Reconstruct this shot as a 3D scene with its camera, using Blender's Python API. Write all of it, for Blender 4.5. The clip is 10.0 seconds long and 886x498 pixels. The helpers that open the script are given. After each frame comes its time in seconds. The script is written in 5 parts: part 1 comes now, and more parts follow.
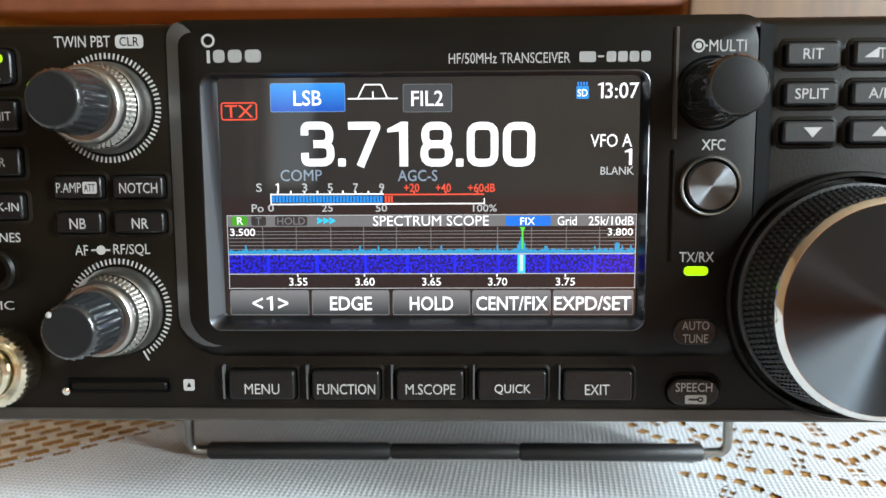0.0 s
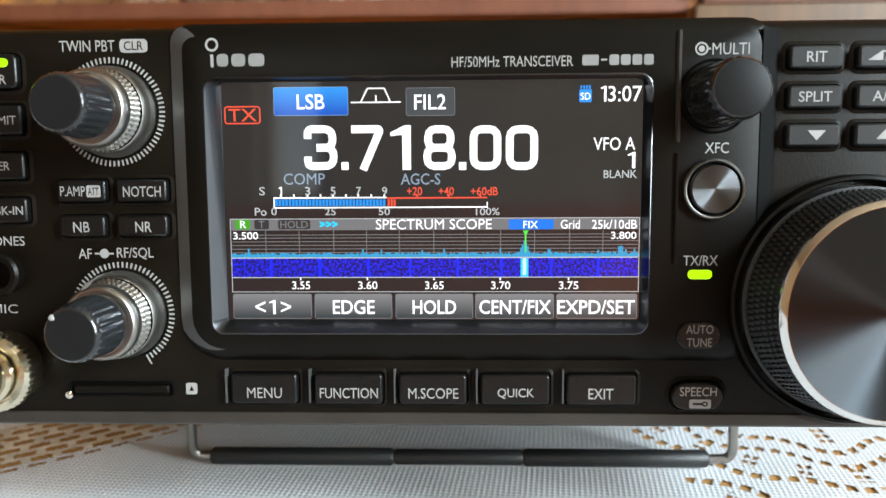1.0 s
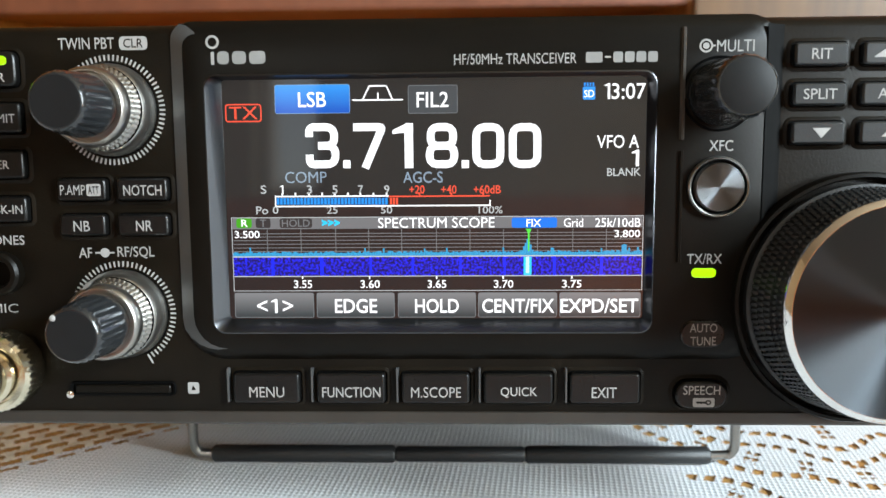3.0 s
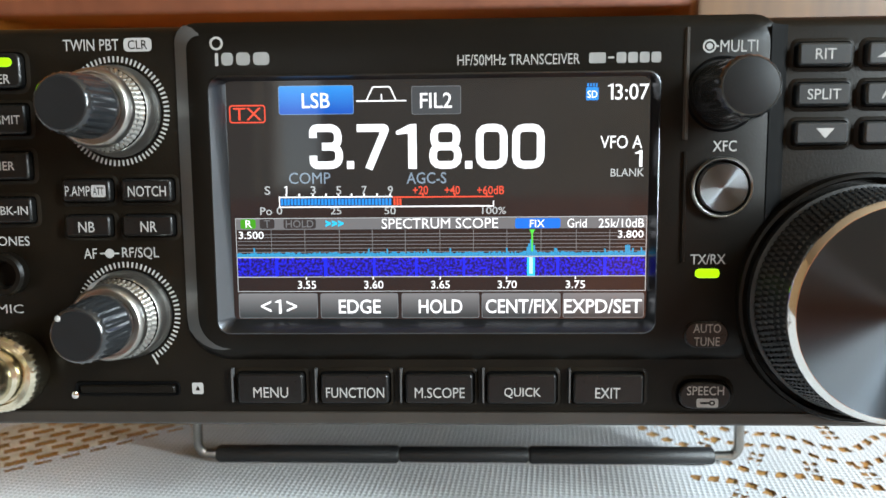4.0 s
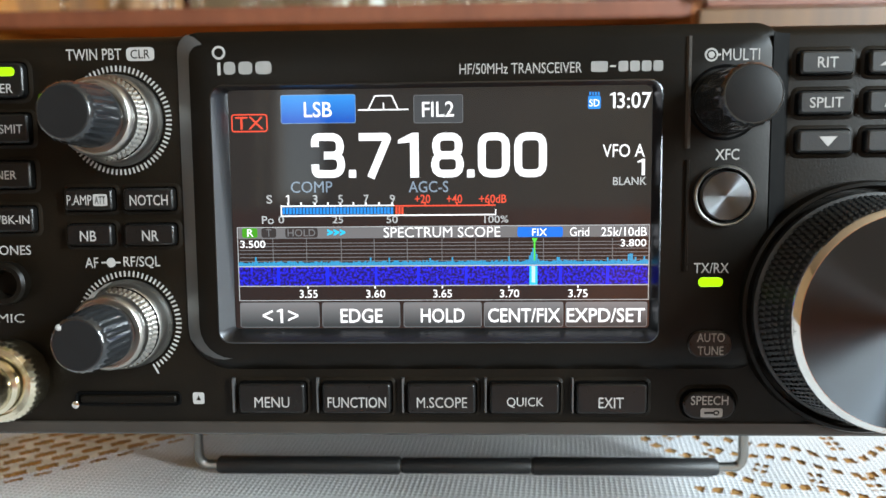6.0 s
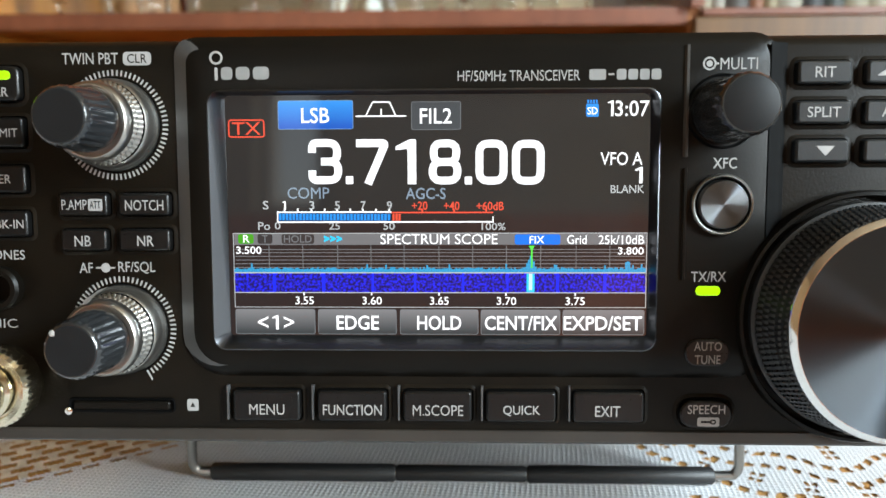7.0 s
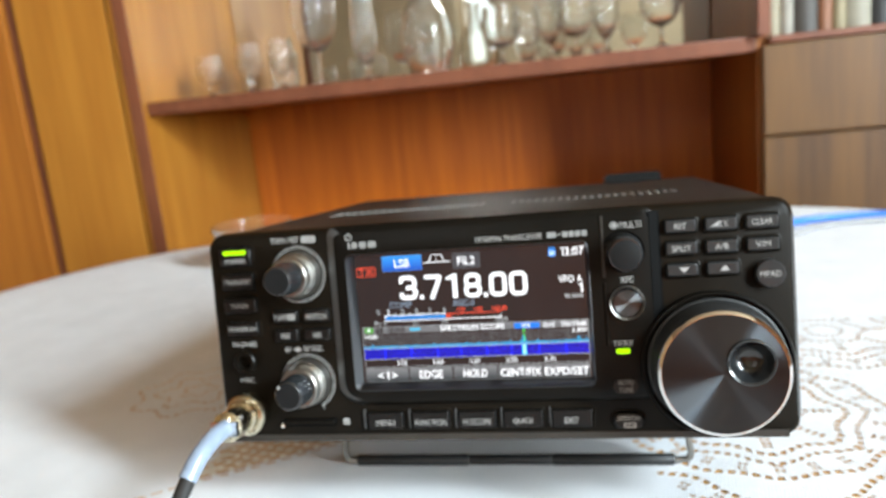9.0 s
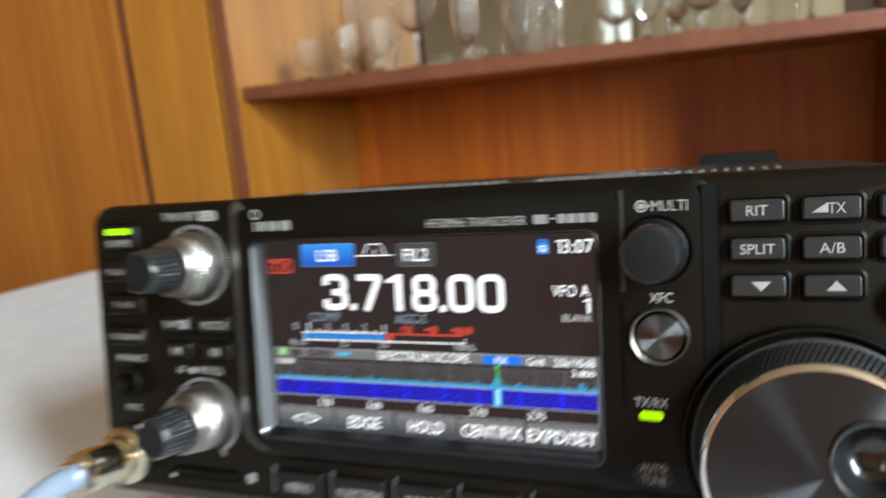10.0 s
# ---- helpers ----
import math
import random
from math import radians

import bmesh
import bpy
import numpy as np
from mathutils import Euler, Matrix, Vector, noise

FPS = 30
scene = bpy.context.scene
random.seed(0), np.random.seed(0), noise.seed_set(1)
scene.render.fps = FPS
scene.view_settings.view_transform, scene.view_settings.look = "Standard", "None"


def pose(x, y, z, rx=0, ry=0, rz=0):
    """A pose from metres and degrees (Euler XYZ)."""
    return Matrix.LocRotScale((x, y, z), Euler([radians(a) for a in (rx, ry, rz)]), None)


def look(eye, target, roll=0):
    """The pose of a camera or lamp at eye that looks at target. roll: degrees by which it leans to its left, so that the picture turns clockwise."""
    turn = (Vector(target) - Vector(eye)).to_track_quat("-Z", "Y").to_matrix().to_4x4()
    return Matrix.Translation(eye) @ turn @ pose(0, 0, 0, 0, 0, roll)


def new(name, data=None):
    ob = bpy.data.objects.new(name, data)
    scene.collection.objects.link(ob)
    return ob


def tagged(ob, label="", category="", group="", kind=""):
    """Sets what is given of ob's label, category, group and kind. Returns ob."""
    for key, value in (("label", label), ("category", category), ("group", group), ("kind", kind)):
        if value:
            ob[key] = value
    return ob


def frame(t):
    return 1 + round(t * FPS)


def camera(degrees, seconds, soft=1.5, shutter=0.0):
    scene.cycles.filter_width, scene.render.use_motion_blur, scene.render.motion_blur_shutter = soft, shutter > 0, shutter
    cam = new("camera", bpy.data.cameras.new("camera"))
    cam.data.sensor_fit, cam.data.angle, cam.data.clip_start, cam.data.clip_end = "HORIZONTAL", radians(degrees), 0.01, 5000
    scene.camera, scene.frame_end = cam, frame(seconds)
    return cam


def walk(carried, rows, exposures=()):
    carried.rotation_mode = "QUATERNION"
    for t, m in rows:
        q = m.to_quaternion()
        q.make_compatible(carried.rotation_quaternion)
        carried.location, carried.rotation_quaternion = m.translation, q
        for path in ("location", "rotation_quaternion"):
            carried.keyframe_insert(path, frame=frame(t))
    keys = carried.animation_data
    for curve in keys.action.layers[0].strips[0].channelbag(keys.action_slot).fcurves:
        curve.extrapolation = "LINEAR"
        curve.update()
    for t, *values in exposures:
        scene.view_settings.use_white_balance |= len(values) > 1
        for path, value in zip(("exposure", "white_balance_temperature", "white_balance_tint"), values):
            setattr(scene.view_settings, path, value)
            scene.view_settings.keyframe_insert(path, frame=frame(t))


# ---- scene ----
cam = camera(62.12, 10.0, shutter=0.3)
WALK = [
    (0.0, pose(0.0074, -0.1605, 0.8696, 76.41, 0.51, 1.40)),
    (0.5, pose(0.0067, -0.1604, 0.8695, 76.45, 0.49, 1.35)),
    (1.0, pose(0.0079, -0.1605, 0.8685, 77.05, 0.59, 1.79)),
    (1.5, pose(0.0070, -0.1599, 0.8693, 76.65, 0.58, 1.56)),
    (2.0, pose(0.0067, -0.1596, 0.8699, 76.30, 0.59, 1.42)),
    (2.5, pose(0.0069, -0.1593, 0.8696, 76.44, 0.61, 1.51)),
    (4.0, pose(0.0069, -0.1596, 0.8697, 76.52, 0.75, 1.90)),
    (4.5, pose(0.0073, -0.1595, 0.8693, 76.75, 0.81, 2.00)),
    (5.0, pose(0.0066, -0.1594, 0.8704, 76.31, 0.89, 2.03)),
    (6.5, pose(0.0068, -0.1590, 0.8684, 77.85, 0.68, 1.92)),
    (7.0, pose(0.0063, -0.1586, 0.8692, 77.85, 0.40, 1.71)),
    (7.3, pose(0.0080, -0.1597, 0.8717, 78.12, 1.09, 2.73)),
    (7.5, pose(0.0126, -0.1702, 0.8778, 77.74, 2.79, 3.11)),
    (7.7, pose(0.0160, -0.1941, 0.8932, 76.87, 2.11, 5.06)),
    (8.0, pose(0.0245, -0.2429, 0.9086, 75.67, 2.84, 8.90)),
    (8.2, pose(0.0345, -0.2635, 0.9204, 76.60, 3.38, 8.62)),
    (8.5, pose(0.0486, -0.2791, 0.9278, 78.05, 5.81, 8.13)),
    (8.7, pose(0.0504, -0.2852, 0.9270, 78.65, 5.97, 10.08)),
    (9.0, pose(0.0499, -0.2806, 0.9287, 78.51, 5.73, 10.42)),
    (9.2, pose(0.0457, -0.2810, 0.9306, 79.37, 4.97, 10.82)),
    (9.5, pose(0.0414, -0.2768, 0.9227, 78.17, 3.81, 12.64)),
    (9.6, pose(0.0440, -0.2684, 0.9195, 77.60, 3.90, 13.33)),
    (9.8, pose(0.0577, -0.2318, 0.9127, 78.07, 5.51, 17.03)),
    (10.0, pose(0.0795, -0.1677, 0.8997, 79.65, 5.34, 21.18)),
]
cam.data.dof.use_dof, cam.data.dof.focus_distance, cam.data.dof.aperture_fstop = True, 0.17, 17.0
walk(cam, WALK, exposures=[(0.0, 0.4), (7.3, 0.38), (7.5, 0.34), (7.7, 0.62), (8.0, 0.74), (8.5, 0.62), (9.0, 0.56), (9.5, 0.55), (10.0, 0.28)])

# ---- world and light ----
world = bpy.data.worlds.new("sky")
scene.world = world
world.use_nodes = True
wn = world.node_tree.nodes
sky = wn.new("ShaderNodeTexSky")
sky.sky_type, sky.sun_disc, sky.sun_elevation, sky.sun_rotation = "NISHITA", False, radians(36.4), radians(52)
world.node_tree.links.new(sky.outputs[0], wn["Background"].inputs[0])
wn["Background"].inputs[1].default_value = 0.1

TABLE = 0.75            # height of the table top
ROOM = (-2.4, 1.9, -2.3, 1.24, 2.55)  # x0, x1, y0, y1, ceiling


def window_light(name, m, w, h, watts, colour):
    la = bpy.data.lights.new(name, "AREA")
    la.shape, la.size, la.size_y, la.energy, la.color = "RECTANGLE", w, h, watts, colour
    ob = new(name, la)
    ob.matrix_world = m
    return ob


# the east window: bright sky above, greenery below
window_light("daylight", look((1.96, -1.08, 2.1), (0.0, 0.1, 0.95)), 0.34, 0.42, 71, (0.75, 0.9, 0.99))
window_light("daylight", look((1.96, -1.08, 1.42), (0.0, 0.1, 1.2)), 0.34, 0.9, 69, (0.83, 0.94, 0.98))
sun = bpy.data.lights.new("sun", "SUN")
sun.energy, sun.angle, sun.color = 5.0, radians(0.5), (1.0, 0.9, 0.76)
new("sun", sun).matrix_world = look((1.6, 1.25, 1.5), (0, 0, 0))
window_light("daylight", look((-0.59, -2.37, 1.9), (-0.45, 0.5, 1.35)), 0.2, 0.68, 5, (0.95, 0.97, 0.96))
window_light("daylight", look((-0.59, -2.37, 1.31), (-0.59, 0.5, 1.31)), 0.16, 0.46, 0.22, (0.97, 1.0, 0.92))

# ---- materials ----


def material(name, base, rough=0.5, metal=0.0, vary=0.12, scale=40.0, bump=0.0, bump_scale=400.0, coat=0.0, second=None, stretch=(1, 1, 1), rough_vary=0.08, spec=0.5, sharp=(0.35, 0.65)):
    m = bpy.data.materials.new(name)
    m.use_nodes = True
    nt = m.node_tree
    b = nt.nodes["Principled BSDF"]
    b.inputs["Metallic"].default_value = metal
    b.inputs["Coat Weight"].default_value = coat
    b.inputs["Coat Roughness"].default_value = 0.1
    b.inputs["Specular IOR Level"].default_value = spec
    tc, mp = nt.nodes.new("ShaderNodeTexCoord"), nt.nodes.new("ShaderNodeMapping")
    mp.inputs["Scale"].default_value = stretch
    nt.links.new(tc.outputs["Object"], mp.inputs[0])
    n1, ramp = nt.nodes.new("ShaderNodeTexNoise"), nt.nodes.new("ShaderNodeValToRGB")
    n1.inputs["Scale"].default_value, n1.inputs["Detail"].default_value = scale, 6
    nt.links.new(mp.outputs[0], n1.inputs[0])
    nt.links.new(n1.outputs[0], ramp.inputs[0])
    c0 = tuple(c * (1 - vary) for c in base) if second is None else second
    c1 = tuple(min(1, c * (1 + vary)) for c in base)
    ramp.color_ramp.elements[0].position, ramp.color_ramp.elements[1].position = sharp
    ramp.color_ramp.elements[0].color, ramp.color_ramp.elements[1].color = (*c0, 1), (*c1, 1)
    nt.links.new(ramp.outputs[0], b.inputs["Base Color"])
    n2, mr = nt.nodes.new("ShaderNodeTexNoise"), nt.nodes.new("ShaderNodeMapRange")
    n2.inputs["Scale"].default_value, n2.inputs["Detail"].default_value = bump_scale, 4
    nt.links.new(mp.outputs[0], n2.inputs[0])
    mr.inputs["To Min"].default_value, mr.inputs["To Max"].default_value = max(0.02, rough - rough_vary), min(1, rough + rough_vary)
    nt.links.new(n2.outputs[0], mr.inputs[0])
    nt.links.new(mr.outputs[0], b.inputs["Roughness"])
    if bump:
        bp = nt.nodes.new("ShaderNodeBump")
        bp.inputs["Strength"].default_value, bp.inputs["Distance"].default_value = bump, 0.0004
        nt.links.new(n2.outputs[0], bp.inputs["Height"])
        nt.links.new(bp.outputs[0], b.inputs["Normal"])
    return m


def glow(name, colour, strength):
    m = bpy.data.materials.new(name)
    m.use_nodes = True
    b = m.node_tree.nodes["Principled BSDF"]
    b.inputs["Base Color"].default_value = (0.004, 0.004, 0.004, 1)
    b.inputs["Roughness"].default_value = 0.06
    b.inputs["Specular IOR Level"].default_value = 0.6
    b.inputs["Emission Color"].default_value = (*colour, 1)
    b.inputs["Emission Strength"].default_value = strength
    return m


def wood(name, light, dark, grain=(9, 9, 0.7), rough=0.45, coat=0.08):
    """Lacquered veneer, its grain along z of the object."""
    m = bpy.data.materials.new(name)
    m.use_nodes = True
    nt = m.node_tree
    b = nt.nodes["Principled BSDF"]
    b.inputs["Coat Weight"].default_value, b.inputs["Coat Roughness"].default_value = coat, 0.18
    tc, mp = nt.nodes.new("ShaderNodeTexCoord"), nt.nodes.new("ShaderNodeMapping")
    oi, ad = nt.nodes.new("ShaderNodeObjectInfo"), nt.nodes.new("ShaderNodeVectorMath")
    ad.operation = "ADD"
    nt.links.new(tc.outputs["Object"], ad.inputs[0])
    nt.links.new(oi.outputs["Random"], ad.inputs[1])
    mp.inputs["Scale"].default_value = grain
    nt.links.new(ad.outputs[0], mp.inputs[0])
    n1, n2, mix = nt.nodes.new("ShaderNodeTexNoise"), nt.nodes.new("ShaderNodeTexNoise"), nt.nodes.new("ShaderNodeMath")
    n1.inputs["Scale"].default_value, n1.inputs["Detail"].default_value, n1.inputs["Distortion"].default_value = 1.3, 3, 0.6
    n2.inputs["Scale"].default_value, n2.inputs["Detail"].default_value = 9.0, 5
    for n in (n1, n2):
        nt.links.new(mp.outputs[0], n.inputs[0])
    mix.operation = "MULTIPLY_ADD"
    mix.inputs[1].default_value = 0.45
    nt.links.new(n2.outputs[0], mix.inputs[0])
    half = nt.nodes.new("ShaderNodeMath")
    half.operation = "MULTIPLY"
    half.inputs[1].default_value = 0.55
    nt.links.new(n1.outputs[0], half.inputs[0])
    nt.links.new(half.outputs[0], mix.inputs[2])
    ramp = nt.nodes.new("ShaderNodeValToRGB")
    ramp.color_ramp.elements[0].position, ramp.color_ramp.elements[1].position = 0.36, 0.62
    ramp.color_ramp.elements[0].color, ramp.color_ramp.elements[1].color = (*dark, 1), (*light, 1)
    nt.links.new(mix.outputs[0], ramp.inputs[0])
    nt.links.new(ramp.outputs[0], b.inputs["Base Color"])
    b.inputs["Roughness"].default_value = rough
    bp = nt.nodes.new("ShaderNodeBump")
    bp.inputs["Strength"].default_value, bp.inputs["Distance"].default_value = 0.15, 0.0005
    nt.links.new(n2.outputs[0], bp.inputs["Height"])
    nt.links.new(bp.outputs[0], b.inputs["Normal"])
    return m


def brushed(name, base, rough, spin):
    """Turned metal: fine circular brush marks round the part's axis."""
    m = bpy.data.materials.new(name)
    m.use_nodes = True
    nt = m.node_tree
    b = nt.nodes["Principled BSDF"]
    b.inputs["Base Color"].default_value = (*base, 1)
    b.inputs["Metallic"].default_value = 1.0
    b.inputs["Roughness"].default_value = rough
    b.inputs["Anisotropic"].default_value = 1.0
    b.inputs["Anisotropic Rotation"].default_value = spin
    tg = nt.nodes.new("ShaderNodeTangent")
    tg.direction_type, tg.axis = "RADIAL", "Y"
    nt.links.new(tg.outputs[0], b.inputs["Tangent"])
    return m


def glass_material(name, tint=(1, 1, 1), rough=0.0, solid=1.0):
    m = bpy.data.materials.new(name)
    m.use_nodes = True
    b = m.node_tree.nodes["Principled BSDF"]
    b.inputs["Base Color"].default_value = (*tint, 1)
    b.inputs["Transmission Weight"].default_value = solid
    b.inputs["Roughness"].default_value = rough
    b.inputs["IOR"].default_value = 1.45
    return m


BLACK = material("black_plastic", (0.0066, 0.0048, 0.003), 0.4, vary=0.2, scale=60, bump=0.12, bump_scale=1800, spec=0.09)
BEZEL = material("satin_black_bezel", (0.0044, 0.0035, 0.0025), 0.36, vary=0.15, scale=50, bump=0.06, bump_scale=1500, spec=0.12)
CHAMFER = material("grey_bezel_edge", (0.085, 0.088, 0.094), 0.3, 1.0, vary=0.06, scale=60, rough_vary=0.0)
# Grey for edges that catch light: the lit tone is painted in.
LIT_EDGE = material("lit_edge_grey", (0.058, 0.058, 0.058), 0.35, vary=0.12, scale=60, bump=0.08, bump_scale=1500)
KEY = material("key_plastic", (0.0046, 0.0044, 0.0042), 0.3, spec=0.3, vary=0.12, scale=90, bump=0.1, bump_scale=2200)
# Lightened brown-black: light on the lower rail and upper ridge painted in.
RAIL = material("dim_lit_edge", (0.024, 0.02, 0.016), 0.45, vary=0.15, scale=60)
KEYPAD = material("grey_key_plastic", (0.014, 0.0155, 0.0165), 0.38, vary=0.12, scale=90, bump=0.1, bump_scale=2200)
# Black for recesses: stands in for their shade where nothing is cut.
WELL = material("recess_shade_black", (0.002, 0.002, 0.002), 0.6, vary=0.2, spec=0.05)
CASE = material("painted_steel_case", (0.006, 0.006, 0.006), 0.45, vary=0.15, scale=30, bump=0.25, bump_scale=900, spec=0.2)
PRINT = material("white_print", (0.31, 0.305, 0.295), 0.55, vary=0.08, scale=200)
PRINT_DIM = material("grey_print", (0.22, 0.22, 0.212), 0.55, vary=0.08, scale=200)
SILVER = material("satin_silver", (0.38, 0.365, 0.335), 0.32, 1.0, vary=0.02, scale=60, rough_vary=0.0)
CHROME = material("chrome", (0.82, 0.82, 0.8), 0.1, 1.0, vary=0.03, scale=80, rough_vary=0.04)
NICKEL = material("worn_nickel", (0.72, 0.66, 0.5), 0.2, 1.0, vary=0.14, scale=180, rough_vary=0.08)
KNOB = material("smoked_knob_plastic", (0.014, 0.015, 0.016), 0.2, vary=0.12, scale=120, coat=0.4)
KNOB_FACE = material("matte_knob_face", (0.0075, 0.0078, 0.0082), 0.5, vary=0.08, scale=200, bump=0.06, bump_scale=2600, spec=0.2)
RUBBER = material("black_rubber", (0.012, 0.0125, 0.013), 0.5, vary=0.15, scale=90, bump=0.2, bump_scale=900)
DIAL_CAP = brushed("turned_black_aluminium", (0.06, 0.066, 0.072), 0.38, 0.25)
XFC_CAP = brushed("turned_grey_aluminium", (0.12, 0.128, 0.135), 0.38, 0.25)
SLEEVE = material("grey_cable_sleeve", (0.22, 0.27, 0.35), 0.3, vary=0.1, scale=120, coat=0.3)
CABLE = material("black_cable", (0.015, 0.015, 0.015), 0.45, vary=0.15, scale=120)
BLUE_CABLE = material("blue_cable", (0.03, 0.17, 0.62), 0.4, vary=0.1, scale=60)
WHITE_WALL = material("wall_paint", (0.36, 0.22, 0.1), 0.8, vary=0.06, scale=6, bump=0.2, bump_scale=120)
CEILING = material("ceiling_paint", (0.4, 0.31, 0.2), 0.85, vary=0.04, scale=5, bump=0.15, bump_scale=150)
TAN_WALL = material("tan_wall_paint", (0.44, 0.36, 0.24), 0.8, vary=0.08, scale=6, bump=0.2, bump_scale=120)
FLOOR = wood("parquet", (0.3, 0.17, 0.08), (0.17, 0.085, 0.035), grain=(1.2, 12, 12))
TABLE_WOOD = wood("polished_table_wood", (0.62, 0.34, 0.11), (0.42, 0.2, 0.06), grain=(1.5, 14, 14))
VENEER = wood("honey_veneer", (0.44, 0.185, 0.024), (0.33, 0.12, 0.014), grain=(7, 7, 0.5))
VENEER_RED = wood("amber_veneer", (0.42, 0.15, 0.02), (0.3, 0.095, 0.012), grain=(9, 9, 0.5))
VENEER_DARK = wood("reddish_veneer", (0.34, 0.115, 0.017), (0.21, 0.06, 0.009), grain=(9, 9, 0.5))
WALNUT = wood("walnut_drawer_veneer", (0.125, 0.056, 0.012), (0.062, 0.026, 0.006), grain=(9, 9, 0.6))
# Niche back: its lit orange glow is put into a brighter veneer.
BACK = wood("lit_orange_veneer", (0.55, 0.145, 0.011), (0.34, 0.075, 0.005), grain=(9, 9, 0.5))
UNSEEN_BOARD = wood("orange_board_wood", (0.62, 0.2, 0.06), (0.46, 0.13, 0.035), grain=(9, 9, 0.6))
EDGE = wood("red_brown_edging", (0.19, 0.06, 0.027), (0.12, 0.036, 0.017), grain=(6, 6, 2))
GLASS = glass_material("cut_crystal_glass", (0.98, 0.99, 0.985), 0.03, 0.985)
# White crochet; the radio's warm shadow is put into this tan.
NETTING = material("shadow_tan_crochet", (0.7, 0.64, 0.52), 0.9, vary=0.12, scale=120, bump=0.4, bump_scale=1500, spec=0.1)
MIRROR = material("silvered_mirror", (0.7, 0.71, 0.68), 0.03, 1.0, vary=0.02, scale=20, rough_vary=0.01)
GREEN = glow("green_lamp", (0.42, 1.0, 0.0), 1.0)

# ---- mesh helpers ----


class Shape:
    """Points and faces of one part, in metres."""

    def __init__(self):
        self.v, self.f = [], []

    def ring(self, pts):
        i = len(self.v)
        self.v += [tuple(p) for p in pts]
        return list(range(i, i + len(pts)))

    def bridge(self, a, b):
        n = len(a)
        for k in range(n):
            self.f.append((a[k], a[(k + 1) % n], b[(k + 1) % n], b[k]))

    def cap(self, a, flip=False):
        self.f.append(tuple(reversed(a)) if flip else tuple(a))

    def loft(self, loops, first=True, last=True):
        rings = [self.ring(p) for p in loops]
        for a, b in zip(rings, rings[1:]):
            self.bridge(a, b)
        if first:
            self.cap(rings[0], True)
        if last:
            self.cap(rings[-1])
        return self

    def box(self, lo, hi):
        (x0, y0, z0), (x1, y1, z1) = lo, hi
        return self.loft([[(x0, y0, z0), (x1, y0, z0), (x1, y1, z0), (x0, y1, z0)], [(x0, y0, z1), (x1, y0, z1), (x1, y1, z1), (x0, y1, z1)]])


def rrect(cx, cz, w, h, r, n=5):
    """A rounded rectangle, anticlockwise in x and z."""
    radii = r if isinstance(r, tuple) else (r, r, r, r)
    out = []
    for k, (sx, sz) in enumerate(((1, 1), (-1, 1), (-1, -1), (1, -1))):
        r = max(0.0001, min(radii[k], w / 2, h / 2))
        for j in range(n + 1):
            a = math.pi / 2 * (k + j / n)
            out.append((cx + sx * (w / 2 - r) + r * math.cos(a), cz + sz * (h / 2 - r) + r * math.sin(a)))
    return out


def at(loop, y):
    return [(x, y, z) for x, z in loop]


def circle(cx, cz, r, n=48, wave=0.0, teeth=0):
    return [(cx + (r + (wave if teeth and k % (n // teeth) < n // teeth / 2 else 0)) * math.cos(2 * math.pi * k / n),
             cz + (r + (wave if teeth and k % (n // teeth) < n // teeth / 2 else 0)) * math.sin(2 * math.pi * k / n)) for k in range(n)]


def part(name, shape, mat, parent=None, label="", smooth=35):
    me = bpy.data.meshes.new(name)
    if isinstance(shape, Shape):
        me.from_pydata(shape.v, [], shape.f)
    else:
        shape.to_mesh(me)
        shape.free()
    bm = bmesh.new()
    bm.from_mesh(me)
    bmesh.ops.recalc_face_normals(bm, faces=bm.faces)
    bm.to_mesh(me)
    bm.free()
    if smooth:
        me.shade_smooth()
        me.set_sharp_from_angle(angle=radians(smooth))
    me.materials.append(mat)
    ob = new(name, me)
    ob.parent = parent
    return tagged(ob, label=label)


def flat(name, shape, mat, parent=None, label=""):
    """A part whose faces keep the order in which they were made."""
    me = bpy.data.meshes.new(name)
    me.from_pydata(shape.v, [], shape.f)
    me.materials.append(mat)
    ob = new(name, me)
    ob.parent = parent
    return tagged(ob, label=label)


def empty(name, m, label, category, group="", kind=""):
    ob = new(name)
    ob.empty_display_size = 0.02
    ob.matrix_world = m
    return tagged(ob, label, category, group, kind)


def solid_box(name, lo, hi, mat, parent=None, bevel=0.0, label=""):
    bm = bmesh.new()
    bmesh.ops.create_cube(bm, size=1.0, matrix=Matrix.LocRotScale([(a + b) / 2 for a, b in zip(lo, hi)], None, [b - a for a, b in zip(lo, hi)]))
    if bevel:
        bmesh.ops.bevel(bm, geom=bm.edges[:], offset=bevel, segments=2, profile=0.5, affect="EDGES")
    return part(name, bm, mat, parent, label, 20)


def lathe(profile, n=48, axis="z", centre=(0, 0, 0), cap0=False, cap1=False):
    """profile: (radius, height) pairs; turned about z, or about y with height along y."""
    s = Shape()
    cx, cy, cz = centre
    loops = []
    for r, h in profile:
        r = max(r, 1e-6)
        if axis == "z":
            loops.append([(cx + r * math.cos(2 * math.pi * k / n), cy + r * math.sin(2 * math.pi * k / n), cz + h) for k in range(n)])
        else:
            loops.append([(cx + r * math.cos(2 * math.pi * k / n), cy + h, cz + r * math.sin(2 * math.pi * k / n)) for k in range(n)])
    return s.loft(loops, cap0, cap1)


